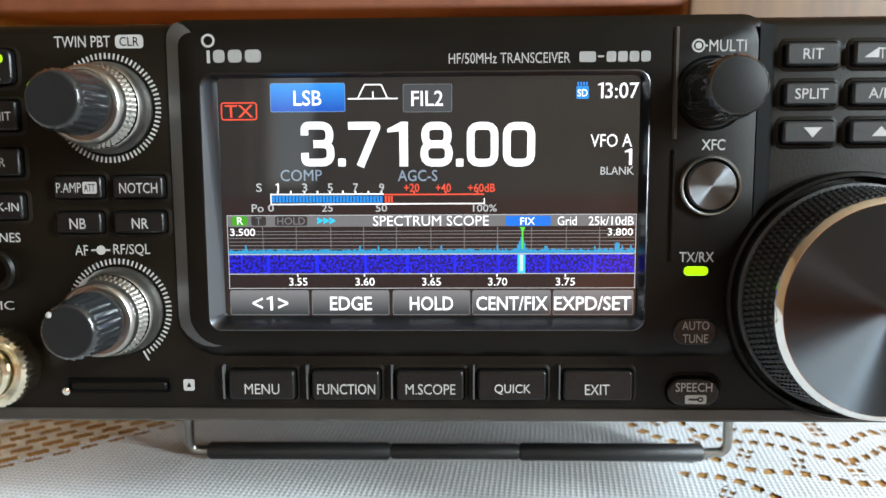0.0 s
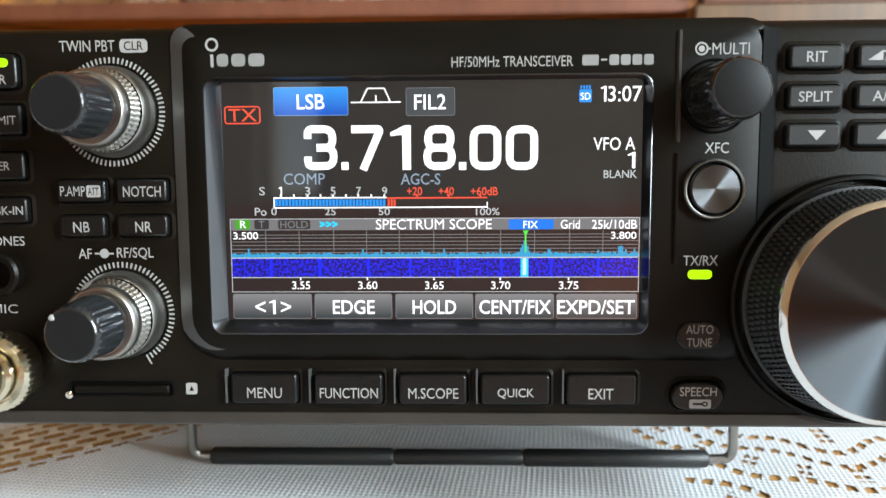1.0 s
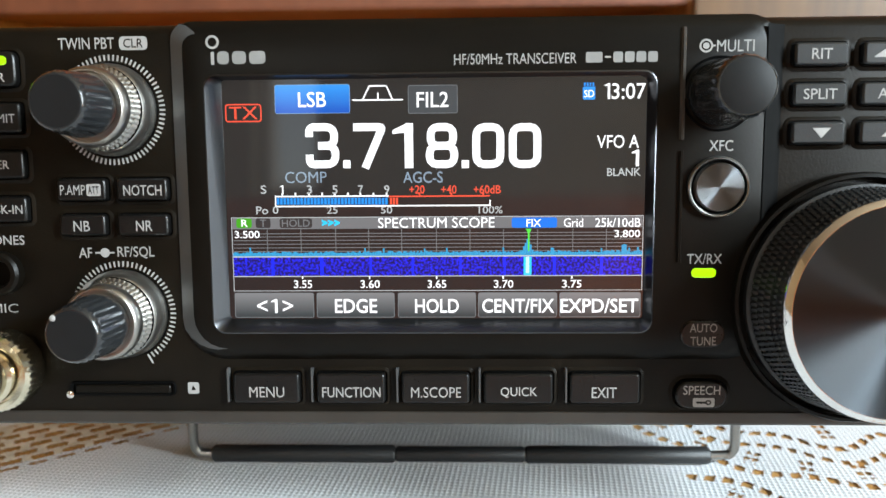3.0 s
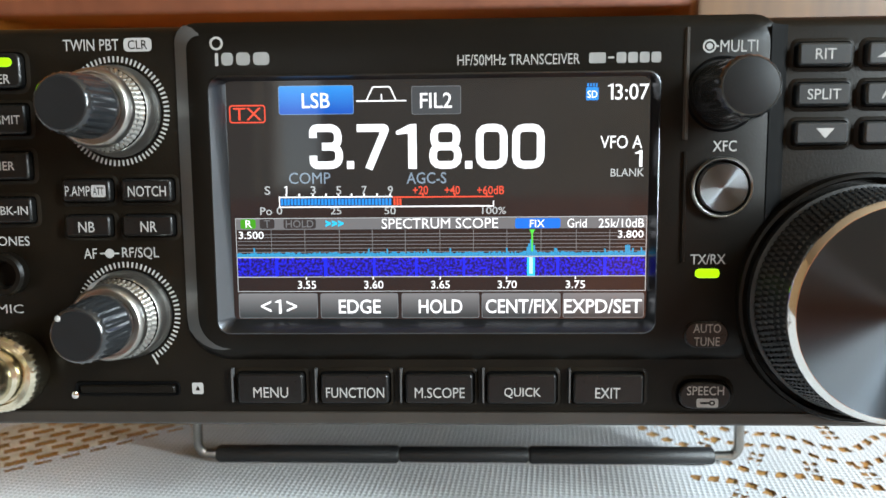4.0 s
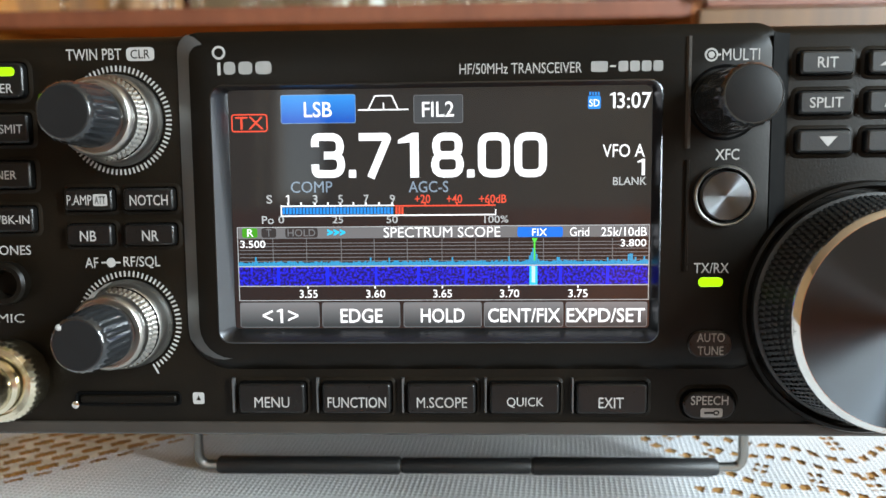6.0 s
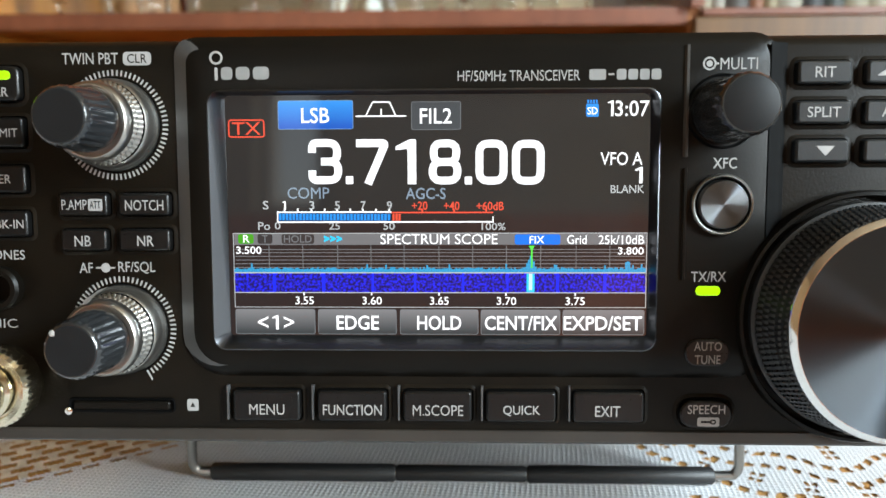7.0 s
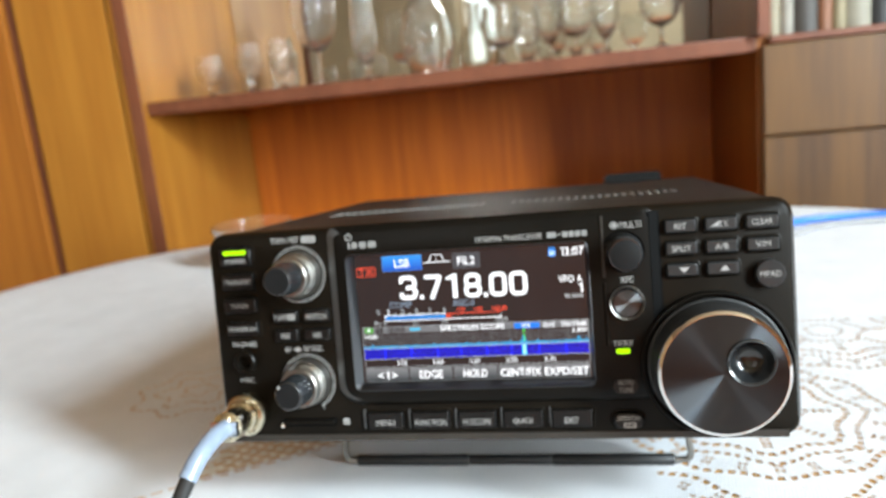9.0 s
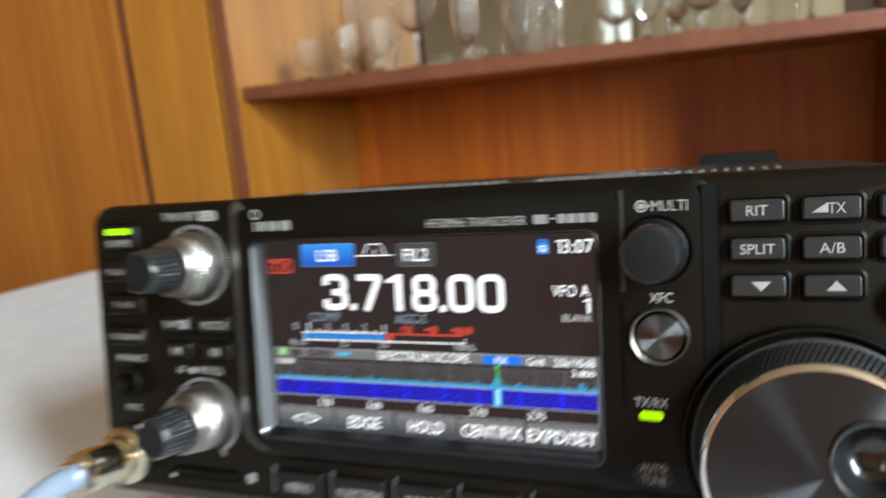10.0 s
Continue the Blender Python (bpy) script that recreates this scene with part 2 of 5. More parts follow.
def tube(path, r, n=10, closed_ends=True):
    """A round bar along a list of points, smoothed."""
    pts = [Vector(p) for p in path]
    fine = []
    for i in range(len(pts) - 1):
        p0, p1, p2, p3 = pts[max(i - 1, 0)], pts[i], pts[i + 1], pts[min(i + 2, len(pts) - 1)]
        for j in range(8):
            t = j / 8
            fine.append(0.5 * (2 * p1 + (p2 - p0) * t + (2 * p0 - 5 * p1 + 4 * p2 - p3) * t * t + (3 * p1 - p0 - 3 * p2 + p3) * t ** 3))
    fine.append(pts[-1])
    s, loops, side = Shape(), [], None
    for i, p in enumerate(fine):
        d = (fine[min(i + 1, len(fine) - 1)] - fine[max(i - 1, 0)]).normalized()
        if side is None:
            side = d.orthogonal().normalized()
        side = (side - d * side.dot(d)).normalized()
        up = d.cross(side)
        loops.append([tuple(p + r * (math.cos(2 * math.pi * k / n) * side + math.sin(2 * math.pi * k / n) * up)) for k in range(n)])
    return s.loft(loops, closed_ends, closed_ends)


MM = 0.001


def lettering(text, parent, mat, x0, x1, z0, z1, y, name="lettering", bold=0.005, label=""):
    """Words from x0 to x1 and from z0 to z1 (mm) on the plane y of a thing, facing its front."""
    cu = bpy.data.curves.new("words", "FONT")
    cu.body, cu.offset, cu.resolution_u = text, 0.0 if "M" in text else bold, 3
    tmp = bpy.data.objects.new("words", cu)
    scene.collection.objects.link(tmp)
    me = bpy.data.meshes.new_from_object(tmp.evaluated_get(bpy.context.evaluated_depsgraph_get()))
    bpy.data.objects.remove(tmp)
    bpy.data.curves.remove(cu)
    xs, ys = [v.co.x for v in me.vertices], [v.co.y for v in me.vertices]
    a, b, c, d = min(xs), max(xs), min(ys), max(ys)
    for v in me.vertices:
        v.co = ((x0 + (v.co.x - a) / (b - a) * (x1 - x0)) * MM, y * MM, (z0 + (v.co.y - c) / max(d - c, 1e-6) * (z1 - z0)) * MM)
    me.name = name
    me.materials.clear()
    me.materials.append(mat)
    ob = new(name, me)
    ob.parent = parent
    return tagged(ob, label=label)


def plate(parent, mat, x0, x1, z0, z1, y, r=0.0, name="panel", label=""):
    """A flat printed or lit field, in mm."""
    s = Shape()
    s.cap(s.ring([(x * MM, y * MM, z * MM) for x, z in rrect((x0 + x1) / 2, (z0 + z1) / 2, x1 - x0, z1 - z0, r, 3)]))
    return flat(name, s, mat, parent, label)


def outline(parent, mat, x0, x1, z0, z1, y, t, r=0.3, name="border", label=""):
    s = Shape()
    cx, cz, w, h = (x0 + x1) / 2, (z0 + z1) / 2, x1 - x0, z1 - z0
    a = s.ring([(x * MM, y * MM, z * MM) for x, z in rrect(cx, cz, w, h, r, 3)])
    b = s.ring([(x * MM, y * MM, z * MM) for x, z in rrect(cx, cz, w - 2 * t, h - 2 * t, max(r - t, 0.05), 3)])
    s.bridge(a, b)
    return flat(name, s, mat, parent, label)


# ---- the room ----
x0, x1, y0, y1, top = ROOM


def wall(name, lo, hi, mat=None):
    ob = solid_box(name, lo, hi, mat or WHITE_WALL)
    return tagged(ob, "plain warm painted plaster room wall", "wall", kind="structure")


tagged(solid_box("floor", (x0 - 0.2, y0 - 0.2, -0.12), (x1 + 0.2, y1 + 0.2, 0), FLOOR), "brown wooden parquet floor of the room", "floor", kind="structure")
tagged(solid_box("ceiling", (x0 - 0.2, y0 - 0.2, top), (x1 + 0.2, y1 + 0.2, top + 0.12), CEILING), "plain off-white painted ceiling", "ceiling", kind="structure")
wall("wall_north", (x0, y1, 0), (x1, y1 + 0.15, top))
wall("wall_west", (x0 - 0.15, y0, 0), (x0, y1, top))
# east wall, with the window's opening
for lo, hi in (((x1, y0, 0), (x1 + 0.2, -1.4, top)), ((x1, -0.7, 0), (x1 + 0.2, y1, top)), ((x1, -1.4, 0), (x1 + 0.2, -0.7, 0.86)), ((x1, -1.4, 2.4), (x1 + 0.2, -0.7, top))):
    wall("wall_east", lo, hi)
# south wall, with a tall narrow window
for lo, hi in (((x0, y0 - 0.2, 0), (-0.72, y0, top)), ((-0.46, y0 - 0.2, 0), (x1, y0, top)), ((-0.72, y0 - 0.2, 0), (-0.46, y0, 1.05)), ((-0.72, y0 - 0.2, 2.3), (-0.46, y0, top))):
    wall("wall_south", lo, hi, TAN_WALL)


# unseen orange-brown boards along the south wall's foot, added for the screen's reflection
k = x0
while k < x1 - 0.05:
    tagged(solid_box("wainscot", (k + 0.002, y0, 0.0), (min(k + 0.43, x1) - 0.002, y0 + 0.018, 1.04), UNSEEN_BOARD, None, 0.003), "unseen orange-brown board reflected in the screen", "panelling", kind="structure")
    k += 0.43


def window(name, lo, hi, axis):
    root = empty(name, Matrix(), "white framed window letting in daylight", "window", kind="structure")
    t = 0.06
    u = 1 if axis == 0 else 0
    for k in range(4):
        a, b = list(lo), list(hi)
        if k == 0:
            b[2] = lo[2] + t
        elif k == 1:
            a[2] = hi[2] - t
        elif k == 2:
            b[u] = lo[u] + t
            a[2], b[2] = lo[2] + t, hi[2] - t
        else:
            a[u] = hi[u] - t
            a[2], b[2] = lo[2] + t, hi[2] - t
        solid_box("window_frame", a, b, CEILING, root, 0.004)
    return root


window("window_1", (x1 + 0.12, -1.4, 0.86), (x1 + 0.17, -0.7, 2.4), 0)
window("window_2", (-0.72, y0 - 0.15, 1.05), (-0.46, y0 - 0.1, 2.3), 1)

# ---- the wall unit ----
CF = 0.795  # front plane of the unit


def board(name, lo, hi, mat, parent, bevel=0.0015, label=""):
    """A board with its origin at its own middle, so that each has its own grain."""
    ob = solid_box(name, [a - (a + b) / 2 for a, b in zip(lo, hi)], [b - (a + b) / 2 for a, b in zip(lo, hi)], mat, parent, bevel, label)
    ob.location = [(a + b) / 2 for a, b in zip(lo, hi)]
    return ob


unit = empty("wall_unit", Matrix(), "tall honey-brown veneered wall unit with open niche and mirror-backed shelf", "cabinet")
board("upright", (-0.659, CF, 0.0), (-0.6415, 1.2, 2.1), VENEER, unit)
board("edge_strip", (-0.649, CF - 0.004, 0.0), (-0.627, CF - 0.0005, 2.1), EDGE, unit, label="red-brown edging strip")
# same wood as the left upright; its shade is put into darker veneer
board("upright", (0.289, CF + 0.0325, 0.0), (0.304, 1.2, 2.1), VENEER_DARK, unit)
board("edge_strip", (0.288, CF + 0.016, TABLE + 0.2195), (0.305, CF + 0.032, 2.1), EDGE, unit, label="red-brown edging strip")
board("shelf", (-0.641, 0.832, TABLE + 0.201), (0.2885, 1.19, TABLE + 0.220), VENEER_DARK, unit)
board("edge_strip", (-0.641, 0.827, TABLE + 0.200), (0.2885, 0.8315, TABLE + 0.221), EDGE, unit, label="red-brown shelf edging")
# back of the niche, the glow of the light in its colour
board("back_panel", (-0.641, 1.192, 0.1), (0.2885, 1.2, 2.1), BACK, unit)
board("shelf", (-0.641, 0.83, TABLE - 0.14), (0.2885, 1.19, TABLE - 0.12), VENEER_DARK, unit)
board("shelf", (-0.641, 0.83, TABLE + 0.60), (0.2885, 1.19, TABLE + 0.62), VENEER_DARK, unit)
board("top_board", (-1.6, CF + 0.005, 2.102), (1.4, 1.2, 2.12), VENEER_DARK, unit)
# tall doors beside the niche
board("door", (-0.826, CF + 0.004, 0.1), (-0.667, CF + 0.022, 2.1), VENEER, unit)
board("edge_strip", (-0.846, CF + 0.012, 0.0), (-0.828, CF + 0.03, 2.1), EDGE, unit, label="dark red-brown groove strip")
board("door", (-1.30, CF + 0.004, 0.1), (-0.849, CF + 0.022, 2.1), VENEER_RED, unit)
board("door", (-1.60, CF + 0.004, 0.1), (-1.304, CF + 0.022, 2.1), WALNUT, unit)
board("side_panel", (-1.62, CF, 0.0), (-1.602, 1.2, 2.1), VENEER, unit)
board("back_panel", (-1.6, 1.192, 0.1), (-0.6635, 1.2, 2.1), VENEER_DARK, unit)
board("plinth", (-1.6, CF + 0.03, 0.0), (1.4, CF + 0.045, 0.098), EDGE, unit)
# drawers and book shelf
for z0d, z1d in ((0.335, 0.532), (0.536, 0.706), (0.708, 0.8325), (0.8355, 0.957)):
    drawer = board("drawer", (0.2935, CF + 0.012, z0d), (0.86, CF + 0.03, z1d), WALNUT, unit)
    s = Shape()
    zc, hh = 0.0, (z1d - z0d) * 0.5
    loops = []
    for e, yy in ((0.0, -0.0091), (0.002, -0.0125), (0.006, -0.0125), (0.008, -0.0091)):
        loops.append([(x, yy, z) for x, z in rrect(0.06, 0.0, 0.34 - 2 * e, hh * 1.1 - 2 * e, 0.006, 3)])
    part("moulding", s.loft(loops, False, False), WALNUT, drawer)
    part("handle", lathe([(0.006, -0.009), (0.005, -0.018), (0.012, -0.024), (0.012, -0.03), (0.006, -0.033)], 20, "y", (0.06, 0, 0), cap1=True), EDGE, drawer, "dark turned knob")
board("door", (0.866, CF + 0.012, 0.1), (1.38, CF + 0.03, 0.957), WALNUT, unit)
board("shelf", (0.3045, CF + 0.02, TABLE + 0.209), (1.38, 1.19, TABLE + 0.2185), EDGE, unit)
board("back_panel", (0.3085, 1.192, 0.1), (1.4, 1.2, 2.1), VENEER_DARK, unit)
board("side_panel", (1.382, CF, 0.0), (1.4, 1.2, 2.1), VENEER, unit)
board("door", (0.310, CF + 0.012, 0.1), (0.86, CF + 0.03, 0.331), WALNUT, unit)
board("mirror", (-0.639, 1.186, TABLE + 0.2205), (0.2865, 1.1915, TABLE + 0.5995), MIRROR, unit, 0.001, "mirrored back of the glass shelf")

# books on the side shelf
rb = random.Random(4)
xb = 0.308
tones = [(0.75, 0.66, 0.45), (0.78, 0.72, 0.6), (0.12, 0.1, 0.08), (0.6, 0.25, 0.12), (0.68, 0.56, 0.32), (0.72, 0.66, 0.5), (0.05, 0.05, 0.05), (0.1, 0.12, 0.1), (0.62, 0.55, 0.36)]
k = 0
while xb < 0.8:
    w, h, dp = rb.uniform(0.014, 0.032), rb.uniform(0.17, 0.235), rb.uniform(0.12, 0.16)
    c = tones[k % len(tones)]
    k += 1
    cov = material("book_cover", tuple(q * 0.34 for q in c), 0.55, vary=0.12, scale=40, bump=0.1, bump_scale=600)
    book = empty("book", Matrix.Translation((xb, CF + 0.055, TABLE + 0.2188)), "hardback book with a worn cloth spine standing on the shelf", "book", "books on the shelf")
    # cover: spine and two boards, with the block of pages between
    part("spine", Shape().loft([[(0, 0.004, z), (w * 0.2, 0.0005, z), (w * 0.5, -0.0006, z), (w * 0.8, 0.0005, z), (w, 0.004, z), (w, 0.006, z), (0, 0.006, z)] for z in (0, h)]), cov, book)
    solid_box("board", (0, 0.0062, 0), (0.002, dp, h), cov, book)
    solid_box("board", (w - 0.002, 0.0062, 0), (w, dp, h), cov, book)
    solid_box("pages", (0.0022, 0.0064, 0.003), (w - 0.0022, dp - 0.003, h - 0.003), PRINT, book)
    xb += w + 0.0006


# glasses on the shelf: foot, stem and bowl turned from one profile each
def drinking_glass(x, y, kind, h):
    r = {"sherry": 0.021, "wine": 0.03, "goblet": 0.037, "flute": 0.02, "balloon": 0.042, "tumbler": 0.026}[kind]
    root = empty("drinking_glass", Matrix.Translation((x, y, TABLE + 0.2202)), {"sherry": "small clear stemmed sherry glass on the shelf", "wine": "clear stemmed wine glass on the shelf", "goblet": "tall clear crystal goblet on the shelf", "flute": "slim clear glass flute on the shelf", "balloon": "round-bellied clear glass carafe on the shelf", "tumbler": "short clear glass tumbler on the shelf"}[kind], "glass", "glasses on the shelf")
    t = 0.0013
    if kind == "tumbler":
        out = [(r * 0.8, 0.0), (r * 0.84, 0.004), (r, h)]
        inn = [(r - t, h), (r * 0.84 - t, 0.008), (0.0, 0.007)]
    elif kind == "balloon":
        out = [(r * 0.7, 0), (r, h * 0.25), (r * 1.02, h * 0.38), (r * 0.75, h * 0.58), (r * 0.34, h * 0.72), (r * 0.3, h * 0.9), (r * 0.42, h)]
        inn = [(a - t, b) for a, b in reversed(out[1:])] + [(r * 0.7 - t, 0.004), (0, 0.004)]
    else:
        st = 0.18 if kind == "flute" else 0.3
        foot = r * 0.85
        bowl = [(0.0035, h * st), (r * 0.5, h * (st + 0.05)), (r * 0.88, h * (st + 0.18)), (r, h * (st + 0.34)), (r * 0.86, h)]
        out = [(foot, 0), (foot, 0.0015), (foot * 0.45, 0.0035), (0.0032, 0.008), (0.0026, h * st * 0.55)] + bowl
        inn = [(a - t, b) for a, b in reversed(bowl[1:])] + [(0.0, h * st + 0.004)]
    part("bowl", lathe(out + inn, 28, cap0=True), GLASS, root, smooth=50)
    return root


for x, y, kind, h in ((-0.551, 0.885, "sherry", 0.066), (-0.478, 0.88, "sherry", 0.078), (-0.449, 0.955, "tumbler", 0.062), (-0.423, 0.885, "sherry", 0.08), (-0.362, 0.89, "goblet", 0.175),
                      (-0.284, 0.895, "flute", 0.135), (-0.183, 0.90, "balloon", 0.17), (-0.066, 0.895, "wine", 0.09), (-0.026, 0.885, "sherry", 0.085),
                      (0.006, 0.985, "flute", 0.15), (0.046, 0.885, "wine", 0.1), (0.092, 0.895, "flute", 0.13), (0.172, 0.895, "wine", 0.105)):
    drinking_glass(x, y, kind, h)


# a glass bowl behind the radio
bowl = empty("glass_bowl", Matrix.Translation((-0.36, 0.56, TABLE + 0.0012)), "small clear glass bowl standing on the tablecloth", "bowl")
part("bowl", lathe([(0.026, 0), (0.028, 0.004), (0.044, 0.03), (0.050, 0.052), (0.0485, 0.0525), (0.042, 0.031), (0.025, 0.007), (0, 0.006)], 24, cap0=True), GLASS, bowl, smooth=50)

# ---- the table and its cloth ----
TC, TA, TB = (-0.10, 0.25), 0.59, 0.54


def table_edge(k, n, grow=0.0, power=3.0):
    a = 2 * math.pi * k / n
    c, s = math.cos(a), math.sin(a)
    q = (abs(c) ** power + abs(s) ** power) ** (-1 / power)
    return TC[0] + (TA + grow) * q * c, TC[1] + (TB + grow) * q * s


table = empty("dining_table", Matrix.Translation((TC[0], TC[1], 0)), "polished brown wooden dining table under a white lace cloth", "table")
s = Shape()
N = 96
edge = [[table_edge(k, N, g) for k in range(N)] for g in (-0.012, -0.004, -0.004, -0.012)]
part("tabletop", s.loft([[(x - TC[0], y - TC[1], z) for x, y in e] for e, z in zip(edge, (TABLE - 0.032, TABLE - 0.026, TABLE - 0.008, TABLE - 0.0013))]), TABLE_WOOD, table)
part("apron", Shape().loft([[(x * 0.84, y * 0.84, z) for x, y in ((-0.5, -0.45), (0.5, -0.45), (0.5, 0.45), (-0.5, 0.45))] for z in (TABLE - 0.12, TABLE - 0.0325)]), TABLE_WOOD, table)
for sx in (-1, 1):
    for sy in (-1, 1):
        part("leg", lathe([(0.022, 0.0), (0.03, 0.25), (0.036, TABLE - 0.13), (0.036, TABLE - 0.0326)], 20, "z", (sx * 0.45, sy * 0.41, 0), True, True), TABLE_WOOD, table)

CLOTH = bpy.data.materials.new("white_woven_cotton")
CLOTH.use_nodes = True
nt = CLOTH.node_tree
b = nt.nodes["Principled BSDF"]
b.inputs["Roughness"].default_value = 0.9
b.inputs["Specular IOR Level"].default_value = 0.15
b.inputs["Sheen Weight"].default_value = 0.15
tc = nt.nodes.new("ShaderNodeTexCoord")
mp = nt.nodes.new("ShaderNodeMapping")
mp.inputs["Rotation"].default_value = (0, 0, 0.12)
sp = nt.nodes.new("ShaderNodeSeparateXYZ")
nt.links.new(tc.outputs["Object"], mp.inputs[0])
nt.links.new(mp.outputs[0], sp.inputs[0])
waves = []
for i in (0, 1):
    mul, sn = nt.nodes.new("ShaderNodeMath"), nt.nodes.new("ShaderNodeMath")
    mul.operation, sn.operation = "MULTIPLY", "SINE"
    mul.inputs[1].default_value = 2 * math.pi / 0.0032
    nt.links.new(sp.outputs[i], mul.inputs[0])
    nt.links.new(mul.outputs[0], sn.inputs[0])
    waves.append(sn)
pr = nt.nodes.new("ShaderNodeMath")
pr.operation = "MULTIPLY"
nt.links.new(waves[0].outputs[0], pr.inputs[0])
nt.links.new(waves[1].outputs[0], pr.inputs[1])
ab = nt.nodes.new("ShaderNodeMath")
ab.operation = "ABSOLUTE"
nt.links.new(pr.outputs[0], ab.inputs[0])
nz = nt.nodes.new("ShaderNodeTexNoise")
nz.inputs["Scale"].default_value, nz.inputs["Detail"].default_value = 28.0, 5
nt.links.new(tc.outputs["Object"], nz.inputs[0])
ramp = nt.nodes.new("ShaderNodeValToRGB")
ramp.color_ramp.elements[0].position, ramp.color_ramp.elements[1].position = 0.55, 0.9
ramp.color_ramp.elements[0].color, ramp.color_ramp.elements[1].color = (0.78, 0.79, 0.81, 1), (0.58, 0.58, 0.59, 1)
nt.links.new(ab.outputs[0], ramp.inputs[0])
mx = nt.nodes.new("ShaderNodeMix")
mx.data_type, mx.blend_type = "RGBA", "MULTIPLY"
mx.inputs["Factor"].default_value = 0.25
nt.links.new(ramp.outputs[0], mx.inputs["A"])
nt.links.new(nz.outputs[0], mx.inputs["B"])
nt.links.new(mx.outputs["Result"], b.inputs["Base Color"])
bp = nt.nodes.new("ShaderNodeBump")
bp.inputs["Strength"].default_value, bp.inputs["Distance"].default_value = 0.3, 0.0005
bp.invert = True
nt.links.new(ab.outputs[0], bp.inputs["Height"])
nt.links.new(bp.outputs[0], b.inputs["Normal"])

cloth = empty("tablecloth", Matrix.Translation((0, 0, TABLE)), "white cotton tablecloth with openwork lace, hanging over the table edge", "tablecloth")
LX0, LX1, LY0, LY1, STEP = -0.30, 0.36, -0.06, 0.26, 0.00066


def open_mesh(x, y):
    """True where the lace has a hole."""
    x, y = x * 1000, y * 1000
    # netting behind the dashed seam
    ux, uy = 0.842, 0.539
    u, v = (x + 140) * ux + (y - 45) * uy, -(x + 140) * uy + (y - 45) * ux
    if x < -30 and v > -1.2:
        if v < 0.4:
            return u % 8.2 < 5.2
        if v < 2.4:
            return False
        if v < 34 and x > -158 - 8 * math.sin(v * 0.5):
            row = int((v - 2.4) // 4.9)
            return (v - 2.4) % 4.9 < 2.9 and (u + 4.6 * (row % 2)) % 9.2 < 6.4
    if x < -30 and v <= -1.2:
        return False
    if x < 52 + (80 - y) * 0.6 and x > -30:
        return False
    if x < 0:
        d = math.hypot(x + 222, y - 158)
        a = math.atan2(y - 158, x + 222)
        if abs(d - 40 - 4 * math.cos(a * 8)) < 1.2:
            return (a * 9) % 1 < 0.55
        if abs(d - 25 - 5 * math.sin(a * 6)) < 1.3:
            return (a * 6) % 1 < 0.6
        return abs(d - 10 - 2 * math.sin(a * 5)) < 1.1 and (a * 3) % 1 < 0.55
    # rosettes: rings of holes round a lattice of middles
    best = None
    j0 = math.floor((y - 108) / 128)
    for j in (j0, j0 + 1):
        cy = 108 + j * 128
        off = 128 + (j % 2) * 74
        cx = off + round((x - off) / 148) * 148
        d = math.hypot(x - cx, y - cy)
        if best is None or d < best[0]:
            best = (d, x - cx, y - cy)
    d, dx, dy = best
    a = math.atan2(dy, dx)
    # bands of holes that follow wavy petals
    for rr, hw, pitch, fill, wave, lobes in ((11, 1.0, 4.0, 0.55, 0.0, 1), (23, 1.3, 4.6, 0.58, 2.0, 6), (44, 1.6, 5.0, 0.62, 3.0, 8), (53, 1.4, 4.8, 0.58, 3.0, 8), (68, 1.6, 5.2, 0.6, 1.6, 12)):
        if abs(d - rr - wave * math.cos(a * lobes)) < hw:
            n = round(2 * math.pi * rr / pitch)
            return (a / (2 * math.pi) * n) % 1 < fill
    if 27 < d < 41 or 56 < d < 65:
        n = 8 if d < 50 else 24
        p = (a / (2 * math.pi) * n + 0.5) % 1
        w = abs(p - 0.5) * 2 * math.pi * d / n
        return 0.4 < w < 2.0 and d % 3.8 < 2.2
    return False


net = Shape()
nx, ny = round((LX1 - LX0) / STEP), round((LY1 - LY0) / STEP)
s = Shape()
for j in range(ny + 1):
    for i in range(nx + 1):
        x, y = LX0 + i * STEP, LY0 + j * STEP
        s.v.append((x, y, 0.0004 * noise.noise((x * 22, y * 22, 3.0)) * (0 if i in (0, nx) or j in (0, ny) else 1) - 0.0007))
for j in range(ny):
    for i in range(nx):
        x, y = LX0 + (i + 0.5) * STEP, LY0 + (j + 0.5) * STEP
        if not open_mesh(x, y):
            a = j * (nx + 1) + i
            behind = -(x + 0.14) * 0.539 + (y - 0.045) * 0.842
            inside = 0.0024 < behind < 0.034 and -0.158 < x < -0.03
            (net.f if inside else s.f).append((a, a + 1, a + nx + 2, a + nx + 1))
net.v = s.v
lace = flat("lace", s, CLOTH, cloth, "openwork lace of netting and rosettes")
lace.data.shade_smooth()
netting = flat("netting", net, NETTING, cloth, "crocheted netting tinted with the radio's tan shadow")
netting.data.shade_smooth()

